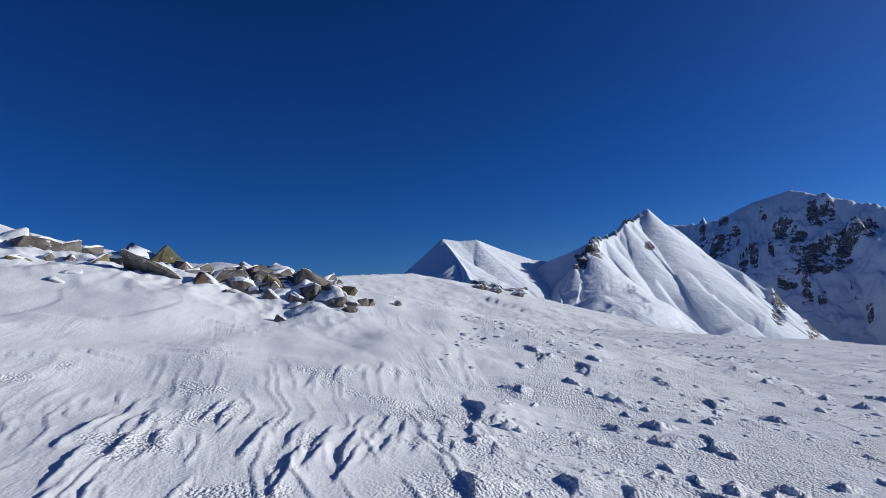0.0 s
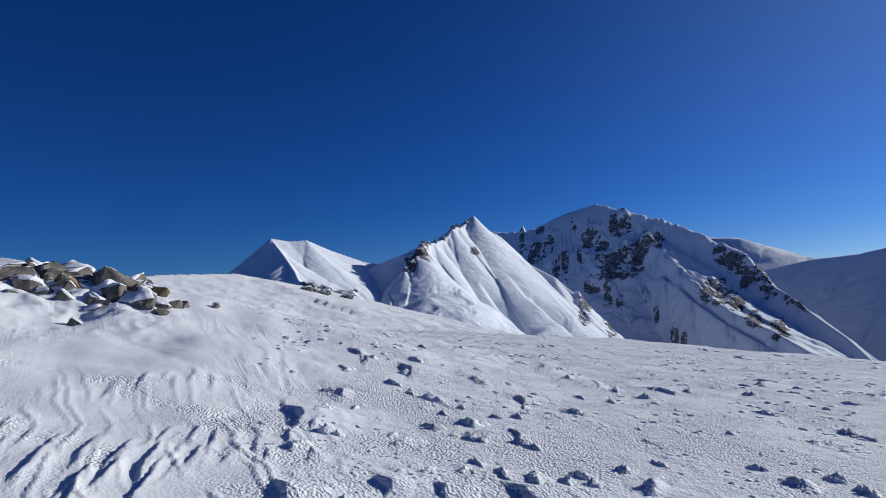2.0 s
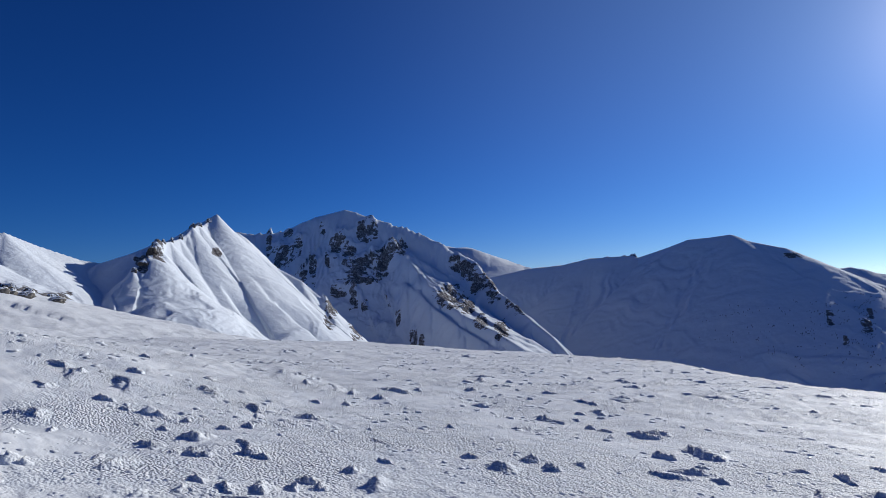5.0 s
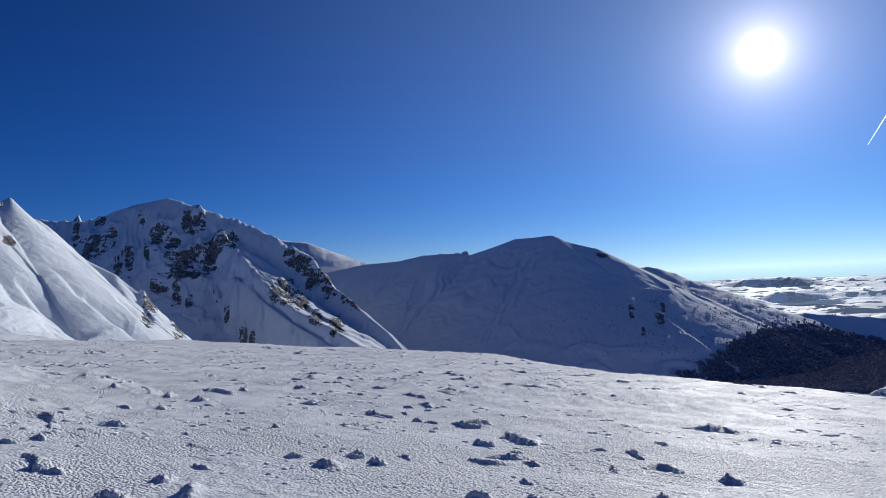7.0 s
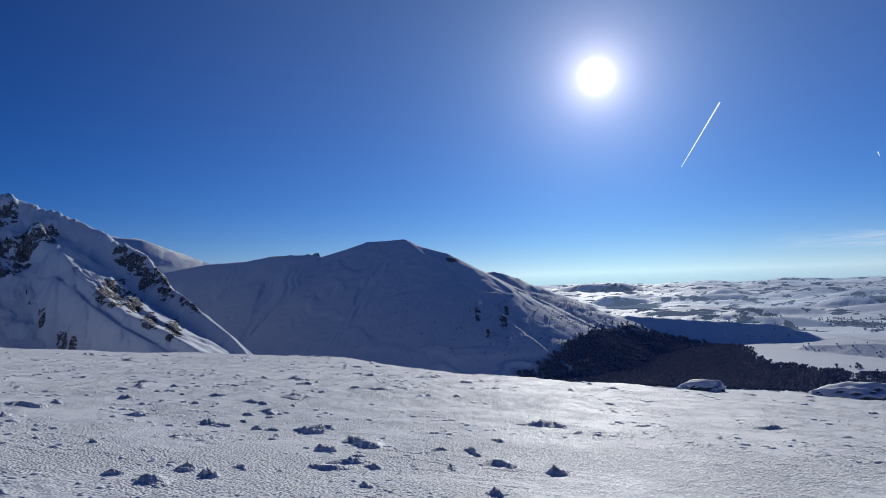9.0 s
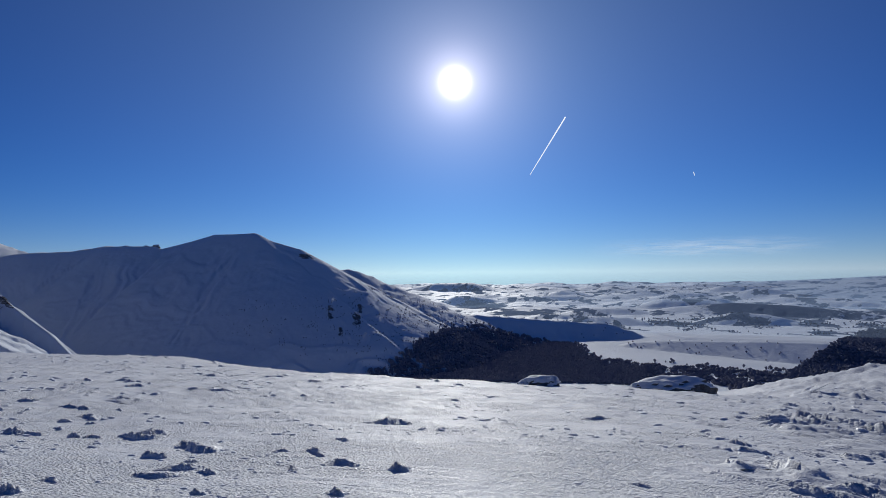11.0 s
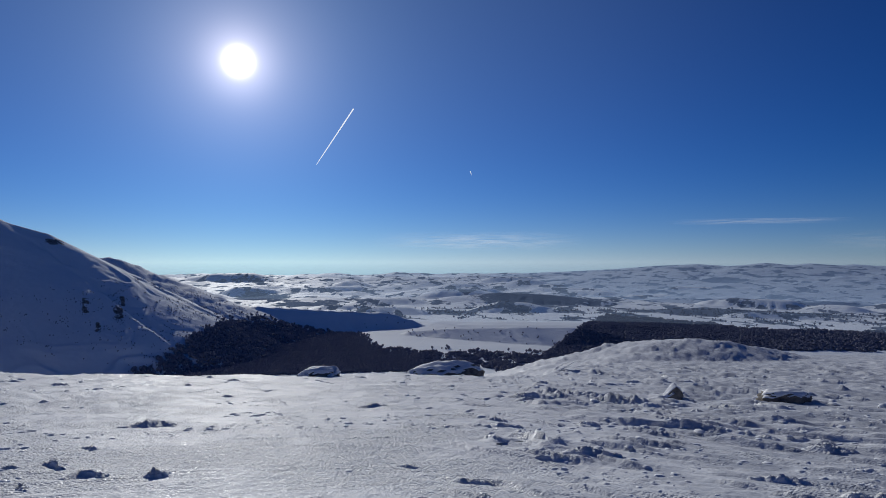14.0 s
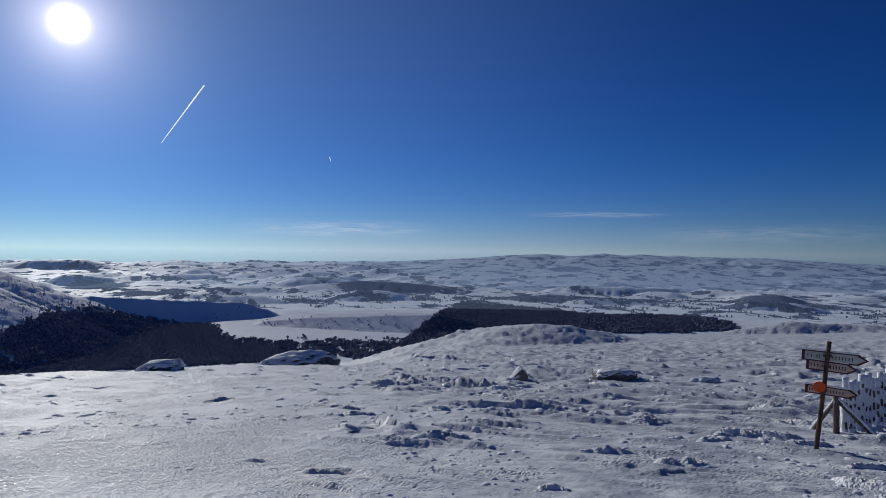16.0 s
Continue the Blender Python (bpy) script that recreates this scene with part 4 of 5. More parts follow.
# ---- rocks on the bank, each with its own snow ----
def rock_mesh(seed, size, points=13, cuts=2):
    """An angular block: the hull of scattered points, its faces cut finer and weathered."""
    rng = random.Random(seed)
    bm = bmesh.new()
    for _ in range(points):
        p = Vector((rng.uniform(-1, 1), rng.uniform(-1, 1), rng.uniform(-1, 1)))
        p = p / max(abs(p.x), abs(p.y), abs(p.z), 0.6) * rng.uniform(0.85, 1.0)
        bm.verts.new(p)
    hull = bmesh.ops.convex_hull(bm, input=bm.verts)
    bmesh.ops.delete(bm, geom=[v for v in bm.verts if not v.link_faces], context="VERTS")
    bmesh.ops.bevel(bm, geom=list(bm.edges), offset=0.045, segments=1, affect="EDGES")
    bmesh.ops.triangulate(bm, faces=bm.faces)
    if cuts:
        long_edges = [e for e in bm.edges if e.calc_length() > 0.35]
        bmesh.ops.subdivide_edges(bm, edges=long_edges, cuts=cuts, use_grid_fill=True)
        bmesh.ops.triangulate(bm, faces=bm.faces)
    off = Vector((rng.uniform(0, 50), rng.uniform(0, 50), rng.uniform(0, 50)))
    for v in bm.verts:
        p = v.co * (1 + 0.05 * noise.fractal(v.co * 2.0 + off, 0.6, 2.0, 4))
        v.co = Vector((p.x * size[0], p.y * size[1], p.z * size[2]))
    bm.normal_update()
    for f in bm.faces:
        if f.normal.dot(f.calc_center_median()) < 0:
            f.normal_flip()
    bm.normal_update()
    return bm


def rock_snow(bm_rock, rng, thick, level=0.66):
    """The snow lying on the upper faces of a rock, thickest in the middle."""
    bm = bm_rock.copy()
    wall = [f for f in bm.faces if f.normal.z < level + 0.35 * noise.noise(f.calc_center_median() * 3.0)]
    bmesh.ops.delete(bm, geom=wall, context="FACES")
    if not bm.faces:
        bm.free()
        return None
    left, sheets = set(bm.faces), []
    while left:  # only the largest sheet of snow stays
        sheet, edge = set(), [left.pop()]
        while edge:
            f = edge.pop()
            sheet.add(f)
            for e in f.edges:
                for g in e.link_faces:
                    if g in left:
                        left.discard(g)
                        edge.append(g)
        sheets.append(sheet)
    sheets.sort(key=lambda q: -sum(f.calc_area() for f in q))
    bmesh.ops.delete(bm, geom=[f for q in sheets[1:] for f in q], context="FACES")
    rims = {v for e in bm.edges if e.is_boundary for v in e.verts}
    for v in bm.verts:
        lift = thick * (0.25 if v in rims else 1.0)
        v.co.z += lift * (1 + 0.3 * noise.noise(v.co * 5))
    edge = [e for e in bm.edges if e.is_boundary]
    skirt = bmesh.ops.extrude_edge_only(bm, edges=edge)["geom"]
    for v in skirt:
        if isinstance(v, bmesh.types.BMVert):
            v.co.z -= thick * 0.7
            v.co.x *= 0.97
            v.co.y *= 0.97
    bmesh.ops.recalc_face_normals(bm, faces=bm.faces)
    return bm


LABELS = {"grey": "angular grey-brown rock half buried in drifted snow", "ochre": "ochre orange rock face showing through wind-blown snow",
          "lichen": "dark rock with olive lichen and rime on the bank", "slab": "tilted brown stone slab sticking out of the snow"}


def rock(seed, az, d, width, height, tone, thick=0.035):
    rng = random.Random(seed)
    a = radians(az)
    x, y = d * math.sin(a), d * math.cos(a)
    if width > 0.42:  # the blocks go deeper than they show
        width, height = 1.18 * width, 1.3 * height
    deep = width * rng.uniform(0.7, 1.2)
    size = (width * 0.62, deep * 0.6, height * rng.uniform(0.5, 0.75))
    tilt = rng.uniform(-34, 34)
    if tone == "slab":
        size = (width * 0.66, width * 0.6, min(height, width) * 0.32)
        tilt = rng.uniform(18, 34)
    base = new("rock")
    x0, y0, z0 = on_ground(x, y, height * (0.3 if width > 0.42 else 0.14))
    base.matrix_basis = pose(x0, y0, z0, rng.uniform(-35, 30), tilt, -az + rng.uniform(-25, 25))
    bm = rock_mesh(seed, size, 17, 2)
    snow = rock_snow(bm, rng, thick * rng.uniform(0.5, 1.6), 0.80) if rng.random() < 0.6 else None
    part("stone", bm, {"grey": ROCK_GREY, "ochre": ROCK_OCHRE, "lichen": ROCK_LICHEN, "slab": ROCK_GREY}[tone], base, flat=True)
    if snow:
        part("snow_cap", snow, SNOW, base, "thin cap of drifted snow")
    tagged(base, LABELS[tone], "rock", "rocks on the bank")
    return base


# bearing, distance, width, height
GREY_ROCKS = [(-34.1, 20.6, 0.6, 0.35), (-27.5, 18.7, 0.95, 0.75), (-18.7, 16.6, 0.85, 0.85), (-17.6, 16.1, 0.45, 0.45), (-17.1, 17.2, 0.9, 0.4), (-18.3, 18.2, 0.8, 0.4), (-17.2, 18.3, 0.6, 0.4),
              (-11.7, 16.2, 0.75, 0.75), (-12.1, 15.6, 0.5, 0.3), (-32.8, 18.9, 0.8, 0.3), (-29.6, 20.2, 0.8, 0.35), (-31.4, 19.4, 0.9, 0.32), (-20.5, 18.4, 0.7, 0.4), (-14.2, 17.4, 0.5, 0.35),
              (-9.6, 16.4, 0.4, 0.2), (-15.9, 16.9, 0.55, 0.4), (-22.4, 18.0, 0.5, 0.3), (-13.4, 16.6, 0.5, 0.35), (-4.3, 15.6, 0.22, 0.2), (-35.5, 19.6, 0.7, 0.4), (-7.0, 15.2, 0.3, 0.2)]
OCHRE_ROCKS = [(-20.7, 17.6, 0.5, 0.7), (-20.3, 15.9, 0.62, 0.4), (-13.0, 17.2, 0.3, 0.3), (-15.0, 16.3, 0.65, 0.55), (-19.4, 16.9, 0.35, 0.3)]
LICHEN_ROCKS = [(-25.7, 18.6, 0.8, 0.75), (-24.0, 18.9, 0.95, 0.55), (-28.8, 17.4, 0.5, 0.4), (-33.6, 17.2, 0.5, 0.3)]
SLABS = [(-24.6, 16.6, 1.1, 0.35), (-14.1, 13.8, 0.35, 0.6), (-9.2, 14.9, 0.5, 0.62), (-8.4, 14.4, 0.5, 0.25), (-31.2, 15.3, 0.3, 0.12), (-30.1, 15.8, 0.35, 0.45), (-17.9, 15.6, 0.5, 0.5)]
seed = 500
small = random.Random(41)
for _ in range(48):  # smaller stones between the blocks
    az = small.choice((small.uniform(-34, -6), small.uniform(-21, -9)))
    top = -0.155 * az + 13.4
    GREY_ROCKS.append((az, small.uniform(top - 0.6, top + 2.2), small.uniform(0.16, 0.4), small.uniform(0.12, 0.3)))
for _ in range(18):  # blocks of the jumble, half drowned in drift
    az = small.uniform(-24, -7.5)
    row = (az, -0.155 * az + 13.7 + small.uniform(-0.3, 2.0), small.uniform(0.4, 0.75), small.uniform(0.3, 0.55))
    small.choice((GREY_ROCKS, GREY_ROCKS, GREY_ROCKS, OCHRE_ROCKS, LICHEN_ROCKS, SLABS)).append(row)
for tone, rows in (("grey", GREY_ROCKS), ("ochre", OCHRE_ROCKS), ("lichen", LICHEN_ROCKS), ("slab", SLABS)):
    for az, d, width, height in rows:
        seed += 1
        rock(seed, az, d, width, height, tone)


# ---- outcrops at the plateau's rim ----
def hump_mesh(seed, size):
    """A weathered hump: a rounded mass broken by joints and ledges."""
    bm = bmesh.new()
    bmesh.ops.create_icosphere(bm, subdivisions=4, radius=1.0)
    off = Vector((seed % 17, seed % 23, seed % 29))
    for v in bm.verts:
        p = v.co.copy()
        bulge = 1 + 0.22 * noise.fractal(p * 1.3 + off, 0.6, 2.0, 4) + 0.07 * noise.fractal(p * 5 + off, 0.7, 2.0, 3)
        p *= bulge
        p.z = p.z * 0.92 + 0.05 * math.floor(4 * p.z + noise.noise(p * 2 + off)) / 4
        p.x += 0.25 * p.z  # the lee side drawn out
        v.co = Vector((p.x * size[0], p.y * size[1], p.z * size[2]))
    bm.normal_update()
    return bm


def outcrop(seed, az, d, width, deep, height, label, cover, lift=0.0, hump=True):
    a = radians(az)
    base = new("rock_outcrop")
    base.matrix_basis = pose(*on_ground(d * math.sin(a), d * math.cos(a), -lift), 0, 0, -az)
    bm = hump_mesh(seed, (width / 2, deep / 2, height)) if hump else rock_mesh(seed, (width / 2, deep / 2, height), 16, 3)
    snow = rock_snow(bm, random.Random(seed), cover, 0.52 if hump else 0.42)
    part("stone", bm, ROCK_GREY, base, flat=not hump)
    if snow:
        part("snow_cap", snow, SNOW, base, "smooth snow cap")
    return tagged(base, label, "rock outcrop")


outcrop(901, 99.2, 38, 4.6, 2.6, 0.88, "dark rock outcrop under a snow cap at the rim", 0.10, -0.02)
outcrop(902, 88.2, 32.0, 2.0, 1.5, 0.38, "small snow-covered rock hump at the rim", 0.12)
outcrop(903, 118.9, 23.0, 1.0, 0.7, 0.55, "pointed frosted stone standing in rough snow", 0.015, 0.0, False)
outcrop(904, 127.4, 23.0, 1.5, 1.0, 0.34, "rime-covered stone hump in rough snow", 0.03)
outcrop(905, 134.8, 24.0, 0.9, 0.6, 0.16, "dark stone peeping out of frosted ground", 0.03)


for k, (az, d, width) in enumerate(((2.9, 117, 2.6), (4.4, 120, 3.0), (6.4, 124, 3.0), (3.6, 119, 1.6))):
    outcrop(906 + k, az, d, width, 1.6, 0.75, "dark rocks showing through the snow of the shoulder", 0.08, 0.1)


# ---- broken crust lumps on the plateau ----
def clump_mesh(seed):
    """Broken plates of rimed crust heaped together: ragged sheer edges on one side, tails of drifted snow on the other."""
    rng = random.Random(seed)
    off = Vector((rng.uniform(0, 90), rng.uniform(0, 90), 0))
    slabs = [(rng.uniform(-0.22, 0.12), rng.uniform(-0.36, 0.36), rng.uniform(0.12, 0.30), rng.uniform(0.12, 0.26), rng.uniform(0.10, 0.26)) for _ in range(rng.randint(4, 7))]
    slabs.append((-0.1, 0, 0.34, 0.30, 0.27))
    steps = 30
    verts, faces = [], []
    for i in range(steps + 1):
        for k in range(steps + 1):
            x, y = -0.5 + 1.3 * i / steps, -0.6 + 1.2 * k / steps
            p = off + Vector((x, y, 0)) * 6
            wx, wy = x + 0.09 * noise.noise(p) + 0.03 * noise.noise(p * 3.1), y + 0.09 * noise.noise(p + Vector((5, 5, 5))) + 0.03 * noise.noise(p * 3.3)
            z = 0.0
            for sx, sy, long, wide, tall in slabs:
                u, v = (wx - sx) / long, (wy - sy) / wide
                edge = max(0.0, 1 - v * v) ** 0.5
                z = max(z, tall * edge * (math.exp(-2.4 * u) if u > 0 else max(0.0, 1 + u / 0.12)))
            rim = max(0.0, 1 - (x / (0.5 if x < 0 else 0.78)) ** 4) * max(0.0, 1 - (y / 0.58) ** 4)
            verts.append((x, y, (z * (1 + 0.25 * noise.noise(p * 2)) + 0.02 * noise.noise(p * 2.5)) * rim - 0.30 * (1 - rim) - 0.012))
    for i in range(steps):
        for k in range(steps):
            a = i * (steps + 1) + k
            faces.append((a, a + steps + 1, a + steps + 2, a + 1))
    me = bpy.data.meshes.new("snow_clump")
    me.from_pydata(verts, [], faces)
    me.polygons.foreach_set("use_smooth", np.ones(len(faces), dtype=bool))
    me.attributes.new("crust", "FLOAT", "POINT").data.foreach_set("value", np.full(len(verts), 0.6, dtype=np.float32))
    me.materials.append(SNOW)
    me.update(calc_edges=True)
    return me


CLUMPS = [clump_mesh(s) for s in range(40, 54)]
PLATES_NORTH = [(9.9, 9.4, 0.52), (3.8, 9.7, 0.36), (7.4, 13.5, 0.69), (6.8, 16.9, 0.73), (8.7, 5.9, 0.5), (5.1, 10.4, 0.72), (3.0, 10.2, 0.28), (2.1, 11.3, 0.49), (1.4, 11.9, 0.45), (7.8, 12.4, 0.52),
                (7.0, 8.9, 0.35), (8.1, 8.4, 0.25), (9.7, 11.2, 0.58), (9.7, 13.6, 0.44), (11.4, 13.5, 0.46), (13.7, 12.6, 0.47), (13.1, 10.7, 0.49), (1.6, 6.7, 0.36), (2.7, 6.5, 0.56), (3.5, 20.9, 0.72),
                (5.1, 17.1, 0.47), (3.7, 15.8, 0.56), (8.1, 17.3, 0.68)]
PLATES_EAST = [(19.0, 7.9, 0.34), (9.7, 5.8, 1.1), (13.6, 3.65, 1.2), (13.3, 12.5, 0.39), (18.8, -5.8, 1.4), (10.7, -3.55, 1.05), (13.2, -3.35, 0.6), (16.1, -9.2, 0.87), (9.1, -1.0, 0.3), (7.9, -1.65, 0.45),
               (16.7, -0.9, 0.76), (15.9, -8.2, 0.97), (16.1, -12.1, 1.0), (10.3, -7.5, 0.67), (9.2, -7.8, 0.83), (7.2, -8.1, 0.70), (7.1, -5.3, 0.47), (7.5, -7.8, 0.53), (5.8, -3.6, 0.37), (6.1, -5.6, 0.56)]
rng = random.Random(77)
spots = PLATES_NORTH + PLATES_EAST
tries = [(radians(rng.uniform(2, 148)), 7 * (9 ** rng.random()), rng.random(), rng.random(), rng.random()) for _ in range(2600)]
levels, _ = terrain(np.array([d * math.sin(a) for a, d, *_ in tries]), np.array([d * math.cos(a) for a, d, *_ in tries]))
for (az, d, r1, r2, r3), level in zip(tries, levels):
    if len(spots) == 290:
        break
    if radians(62) < az < radians(96) and r1 < 0.72 or az > radians(96) and r1 < 0.25:
        continue
    x, y = d * math.sin(az), d * math.cos(az)
    if noise.noise(Vector((x / 5, y / 5, 3.3))) + 0.15 * r2 > 0.05 and level > -9:
        spots.append((x, y, (0.26 + 0.45 * r3 ** 2) * (1 + d / 60)))
plan = np.array([s[:2] for s in spots])
heights, _ = terrain(plan[:, 0].copy(), plan[:, 1].copy())
east, _ = terrain(plan[:, 0] + 0.6, plan[:, 1].copy())
north_side, _ = terrain(plan[:, 0].copy(), plan[:, 1] + 0.6)
for k, ((x, y, size), z, ze, zn) in enumerate(zip(spots, heights, east, north_side)):
    ob = new("snow_clump", CLUMPS[k % len(CLUMPS)])
    south = y < -0.1 * x
    tall = rng.uniform(0.6, 0.95) if size < 0.6 else 0.62 if south else 0.5
    lean = Vector((0, 0, 1)).rotation_difference(Vector((-(ze - z) / 0.6, -(zn - z) / 0.6, 1)).normalized()).to_matrix().to_4x4()
    ob.matrix_basis = Matrix.Translation((x, y, float(z) - 0.01)) @ lean @ pose(0, 0, 0, rng.uniform(-4, 4), rng.uniform(-4, 4), rng.uniform(-85, -25) if south else rng.uniform(-50, 50)) @ Matrix.Diagonal((size * rng.uniform(1.0, 1.6), size * rng.uniform(0.9, 1.5) * (1.35 if south else 1.0), size * tall, 1))
    tagged(ob, "small broken plate of wind-carved snow crust on the plateau", "snow clump", "snow clumps on the plateau")


def crumbs(count):
    """The countless small bits of crust strewn over the plateau, in one mesh."""
    rngc = np.random.default_rng(12)
    az = np.radians(rngc.uniform(-2, 149, count * 3))
    d = 5.5 * 11.0 ** rngc.random(count * 3) ** 0.85
    x, y = d * np.sin(az), d * np.cos(az)
    dense = layers(x / 3, y / 3, 3, 0.55, 205) + 0.2 * smooth((np.degrees(az) - 95) / 20) - 0.25 * smooth((np.degrees(az) - 60) / 8) * (1 - smooth((np.degrees(az) - 92) / 10))
    keep = np.flatnonzero(dense > 0.02)[:count]
    x, y, d = x[keep], y[keep], d[keep]
    h, _ = terrain(x.copy(), y.copy())
    n = len(x)
    size = (0.012 + 0.05 * rngc.random(n) ** 3) * (1 + d / 20) * np.clip(d / 13, 0.35, 1)
    base = np.array([(1, 0, -0.3), (0.3, 0.95, -0.3), (-0.85, 0.6, -0.3), (-0.8, -0.6, -0.3), (0.35, -0.95, -0.3), (0.5, 0.3, 0.6), (-0.3, 0.5, 0.75), (-0.45, -0.35, 0.6), (0.35, -0.45, 0.5)])
    jitter = rngc.uniform(0.6, 1.35, (n, 9, 3))
    spin = rngc.uniform(0, 6.28, n)
    v = base[None] * jitter * size[:, None, None] * np.array([1.4, 1.0, 0.5])
    cs, sn = np.cos(spin)[:, None], np.sin(spin)[:, None]
    verts = np.stack([v[:, :, 0] * cs - v[:, :, 1] * sn + x[:, None], v[:, :, 0] * sn + v[:, :, 1] * cs + y[:, None], v[:, :, 2] * 0.8 + h[:, None]], -1)
    faces = [(0, 1, 5), (1, 6, 5), (1, 2, 6), (2, 7, 6), (2, 3, 7), (3, 4, 7), (4, 8, 7), (4, 0, 8), (0, 5, 8), (5, 6, 7), (5, 7, 8)]
    tris = (np.array(faces)[None] + (np.arange(n) * 9)[:, None, None]).reshape(-1, 3)
    me = mesh_from("snow_crumbs", verts.reshape(-1, 3), tris, SNOW)
    tagged(new("snow_crumbs", me), "small crumbs of broken snow crust strewn over the plateau", "snow", kind="stuff")


crumbs(7000)


# ---- crags on the mountains ----
def crag(seed, az, up, d, width, deep, height, label, cover):
    a = radians(az)
    base = new("crag")
    base.matrix_basis = pose(d * math.sin(a), d * math.cos(a), EYE + d * math.tan(radians(up)), 0, 0, -az)
    bm = rock_mesh(seed, (width / 2, deep / 2, height / 2), 22, 3)
    for v in bm.verts:
        k = 1 - 0.42 * (v.co.z / height + 0.5)
        v.co.x, v.co.y = v.co.x * k, v.co.y * k
        v.co += v.normal * 0.12 * height * noise.fractal(v.co * (5 / height), 0.6, 2.0, 4)
    bm.normal_update()
    snow = rock_snow(bm, random.Random(seed), cover, -0.05 if up > 5.4 else 0.12)
    part("stone", bm, CRAG_ROCK, base, flat=True)
    if snow:
        part("snow_cap", snow, MOUNTAIN, base, "snow on the ledges")
    return tagged(base, label, "crag", "crags on the mountains")


CRAG_ROCK = rock_material("crag_rock", (0.06, 0.05, 0.045), (0.16, 0.13, 0.105), (0.10, 0.09, 0.07), 0.12)
# bearing, angle over the level, distance, width, depth, height
CRAGS = [(13.5, 5.2, 548, 7, 7, 7), (13.2, 4.6, 534, 9, 8, 8), (12.5, 3.75, 514, 8, 7, 6), (11.9, 3.15, 501, 5, 5, 4), (14.1, 5.45, 566, 5, 5, 5), (14.75, 5.6, 582, 4, 4, 5), (15.5, 5.85, 606, 5, 5, 6), (16.45, 6.8, 640, 7, 6, 5), (17.75, 7.2, 688, 7, 6, 5), (3.2, 2.1, 425, 9, 6, 4), (4.6, 1.7, 415, 8, 6, 4), (6.2, 1.15, 402, 9, 6, 4), (27.3, -0.2, 752, 10, 9, 14),
         (27.9, -1.4, 757, 9, 8, 16), (18.42, 7.2, 702, 7, 6, 11), (18.75, 7.05, 704, 6, 6, 6), (16.9, 6.85, 656, 8, 7, 5), (55.15, 2.42, 1440, 20, 12, 8), (54.4, 2.42, 1444, 14, 12, 5), (52.9, 2.42, 1452, 16, 12, 4)]
for k, (az, up, d, width, deep, height) in enumerate(CRAGS):
    crag(700 + k, az, up, d, width, deep, height, "dark rocky crag breaking through the mountain snow", 0.08 * height)


# ---- signpost ----
def arrow_board(sign, x0, x1, z, tall, paint, drop, words):
    """A board with a pointed end, its rim proud of the face, and bars for its writing."""
    tip = tall * 0.75
    shape = [(x0, -tall / 2), (x1 - tip, -tall / 2), (x1, 0), (x1 - tip, tall / 2), (x0, tall / 2)]

    def slab(points, y0, y1):
        bm = bmesh.new()
        front = [bm.verts.new((px, y0, pz)) for px, pz in points]
        back = [bm.verts.new((px, y1, pz)) for px, pz in points]
        bm.faces.new(front)
        bm.faces.new(back[::-1])
        for k in range(len(points)):
            k2 = (k + 1) % len(points)
            bm.faces.new((front[k2], front[k], back[k], back[k2]))
        bmesh.ops.recalc_face_normals(bm, faces=bm.faces)
        return bm

    board = part("arrow_board", slab(shape, 0.034, 0.055), BOARD_RIM, sign, "wooden arrow board with a dark rim", flat=True)
    board.matrix_basis = pose(0, 0, z, 0, drop, 0)
    cx, k = (x0 + x1) / 2, 1 - 0.17 * 0.15 / tall
    inner = [(cx + (px - cx) * (1 - 0.035 / (x1 - x0) * 2), pz * k * 0.92) for px, pz in shape]
    part("painted_face", slab(inner, 0.030, 0.0345), paint, board, flat=True)
    for a, b, share in words:
        bm = bmesh.new()
        count = max(2, round((b - a) / 0.034))
        for k in range(count):  # one upright bar for each letter
            box(bm, (0.011, 0.003, tall * share), pose(a + (k + 0.5) * (b - a) / count, 0.0285, 0))
        part("lettering", bm, LETTER, board, flat=True)
    bm = bmesh.new()
    box(bm, (x1 - x0 - tip, 0.03, 0.02), pose((x0 + x1 - tip) / 2, 0.045, tall / 2 + 0.008), 0.007)
    part("rime", bm, RIME, board, "strip of rime along the top edge")


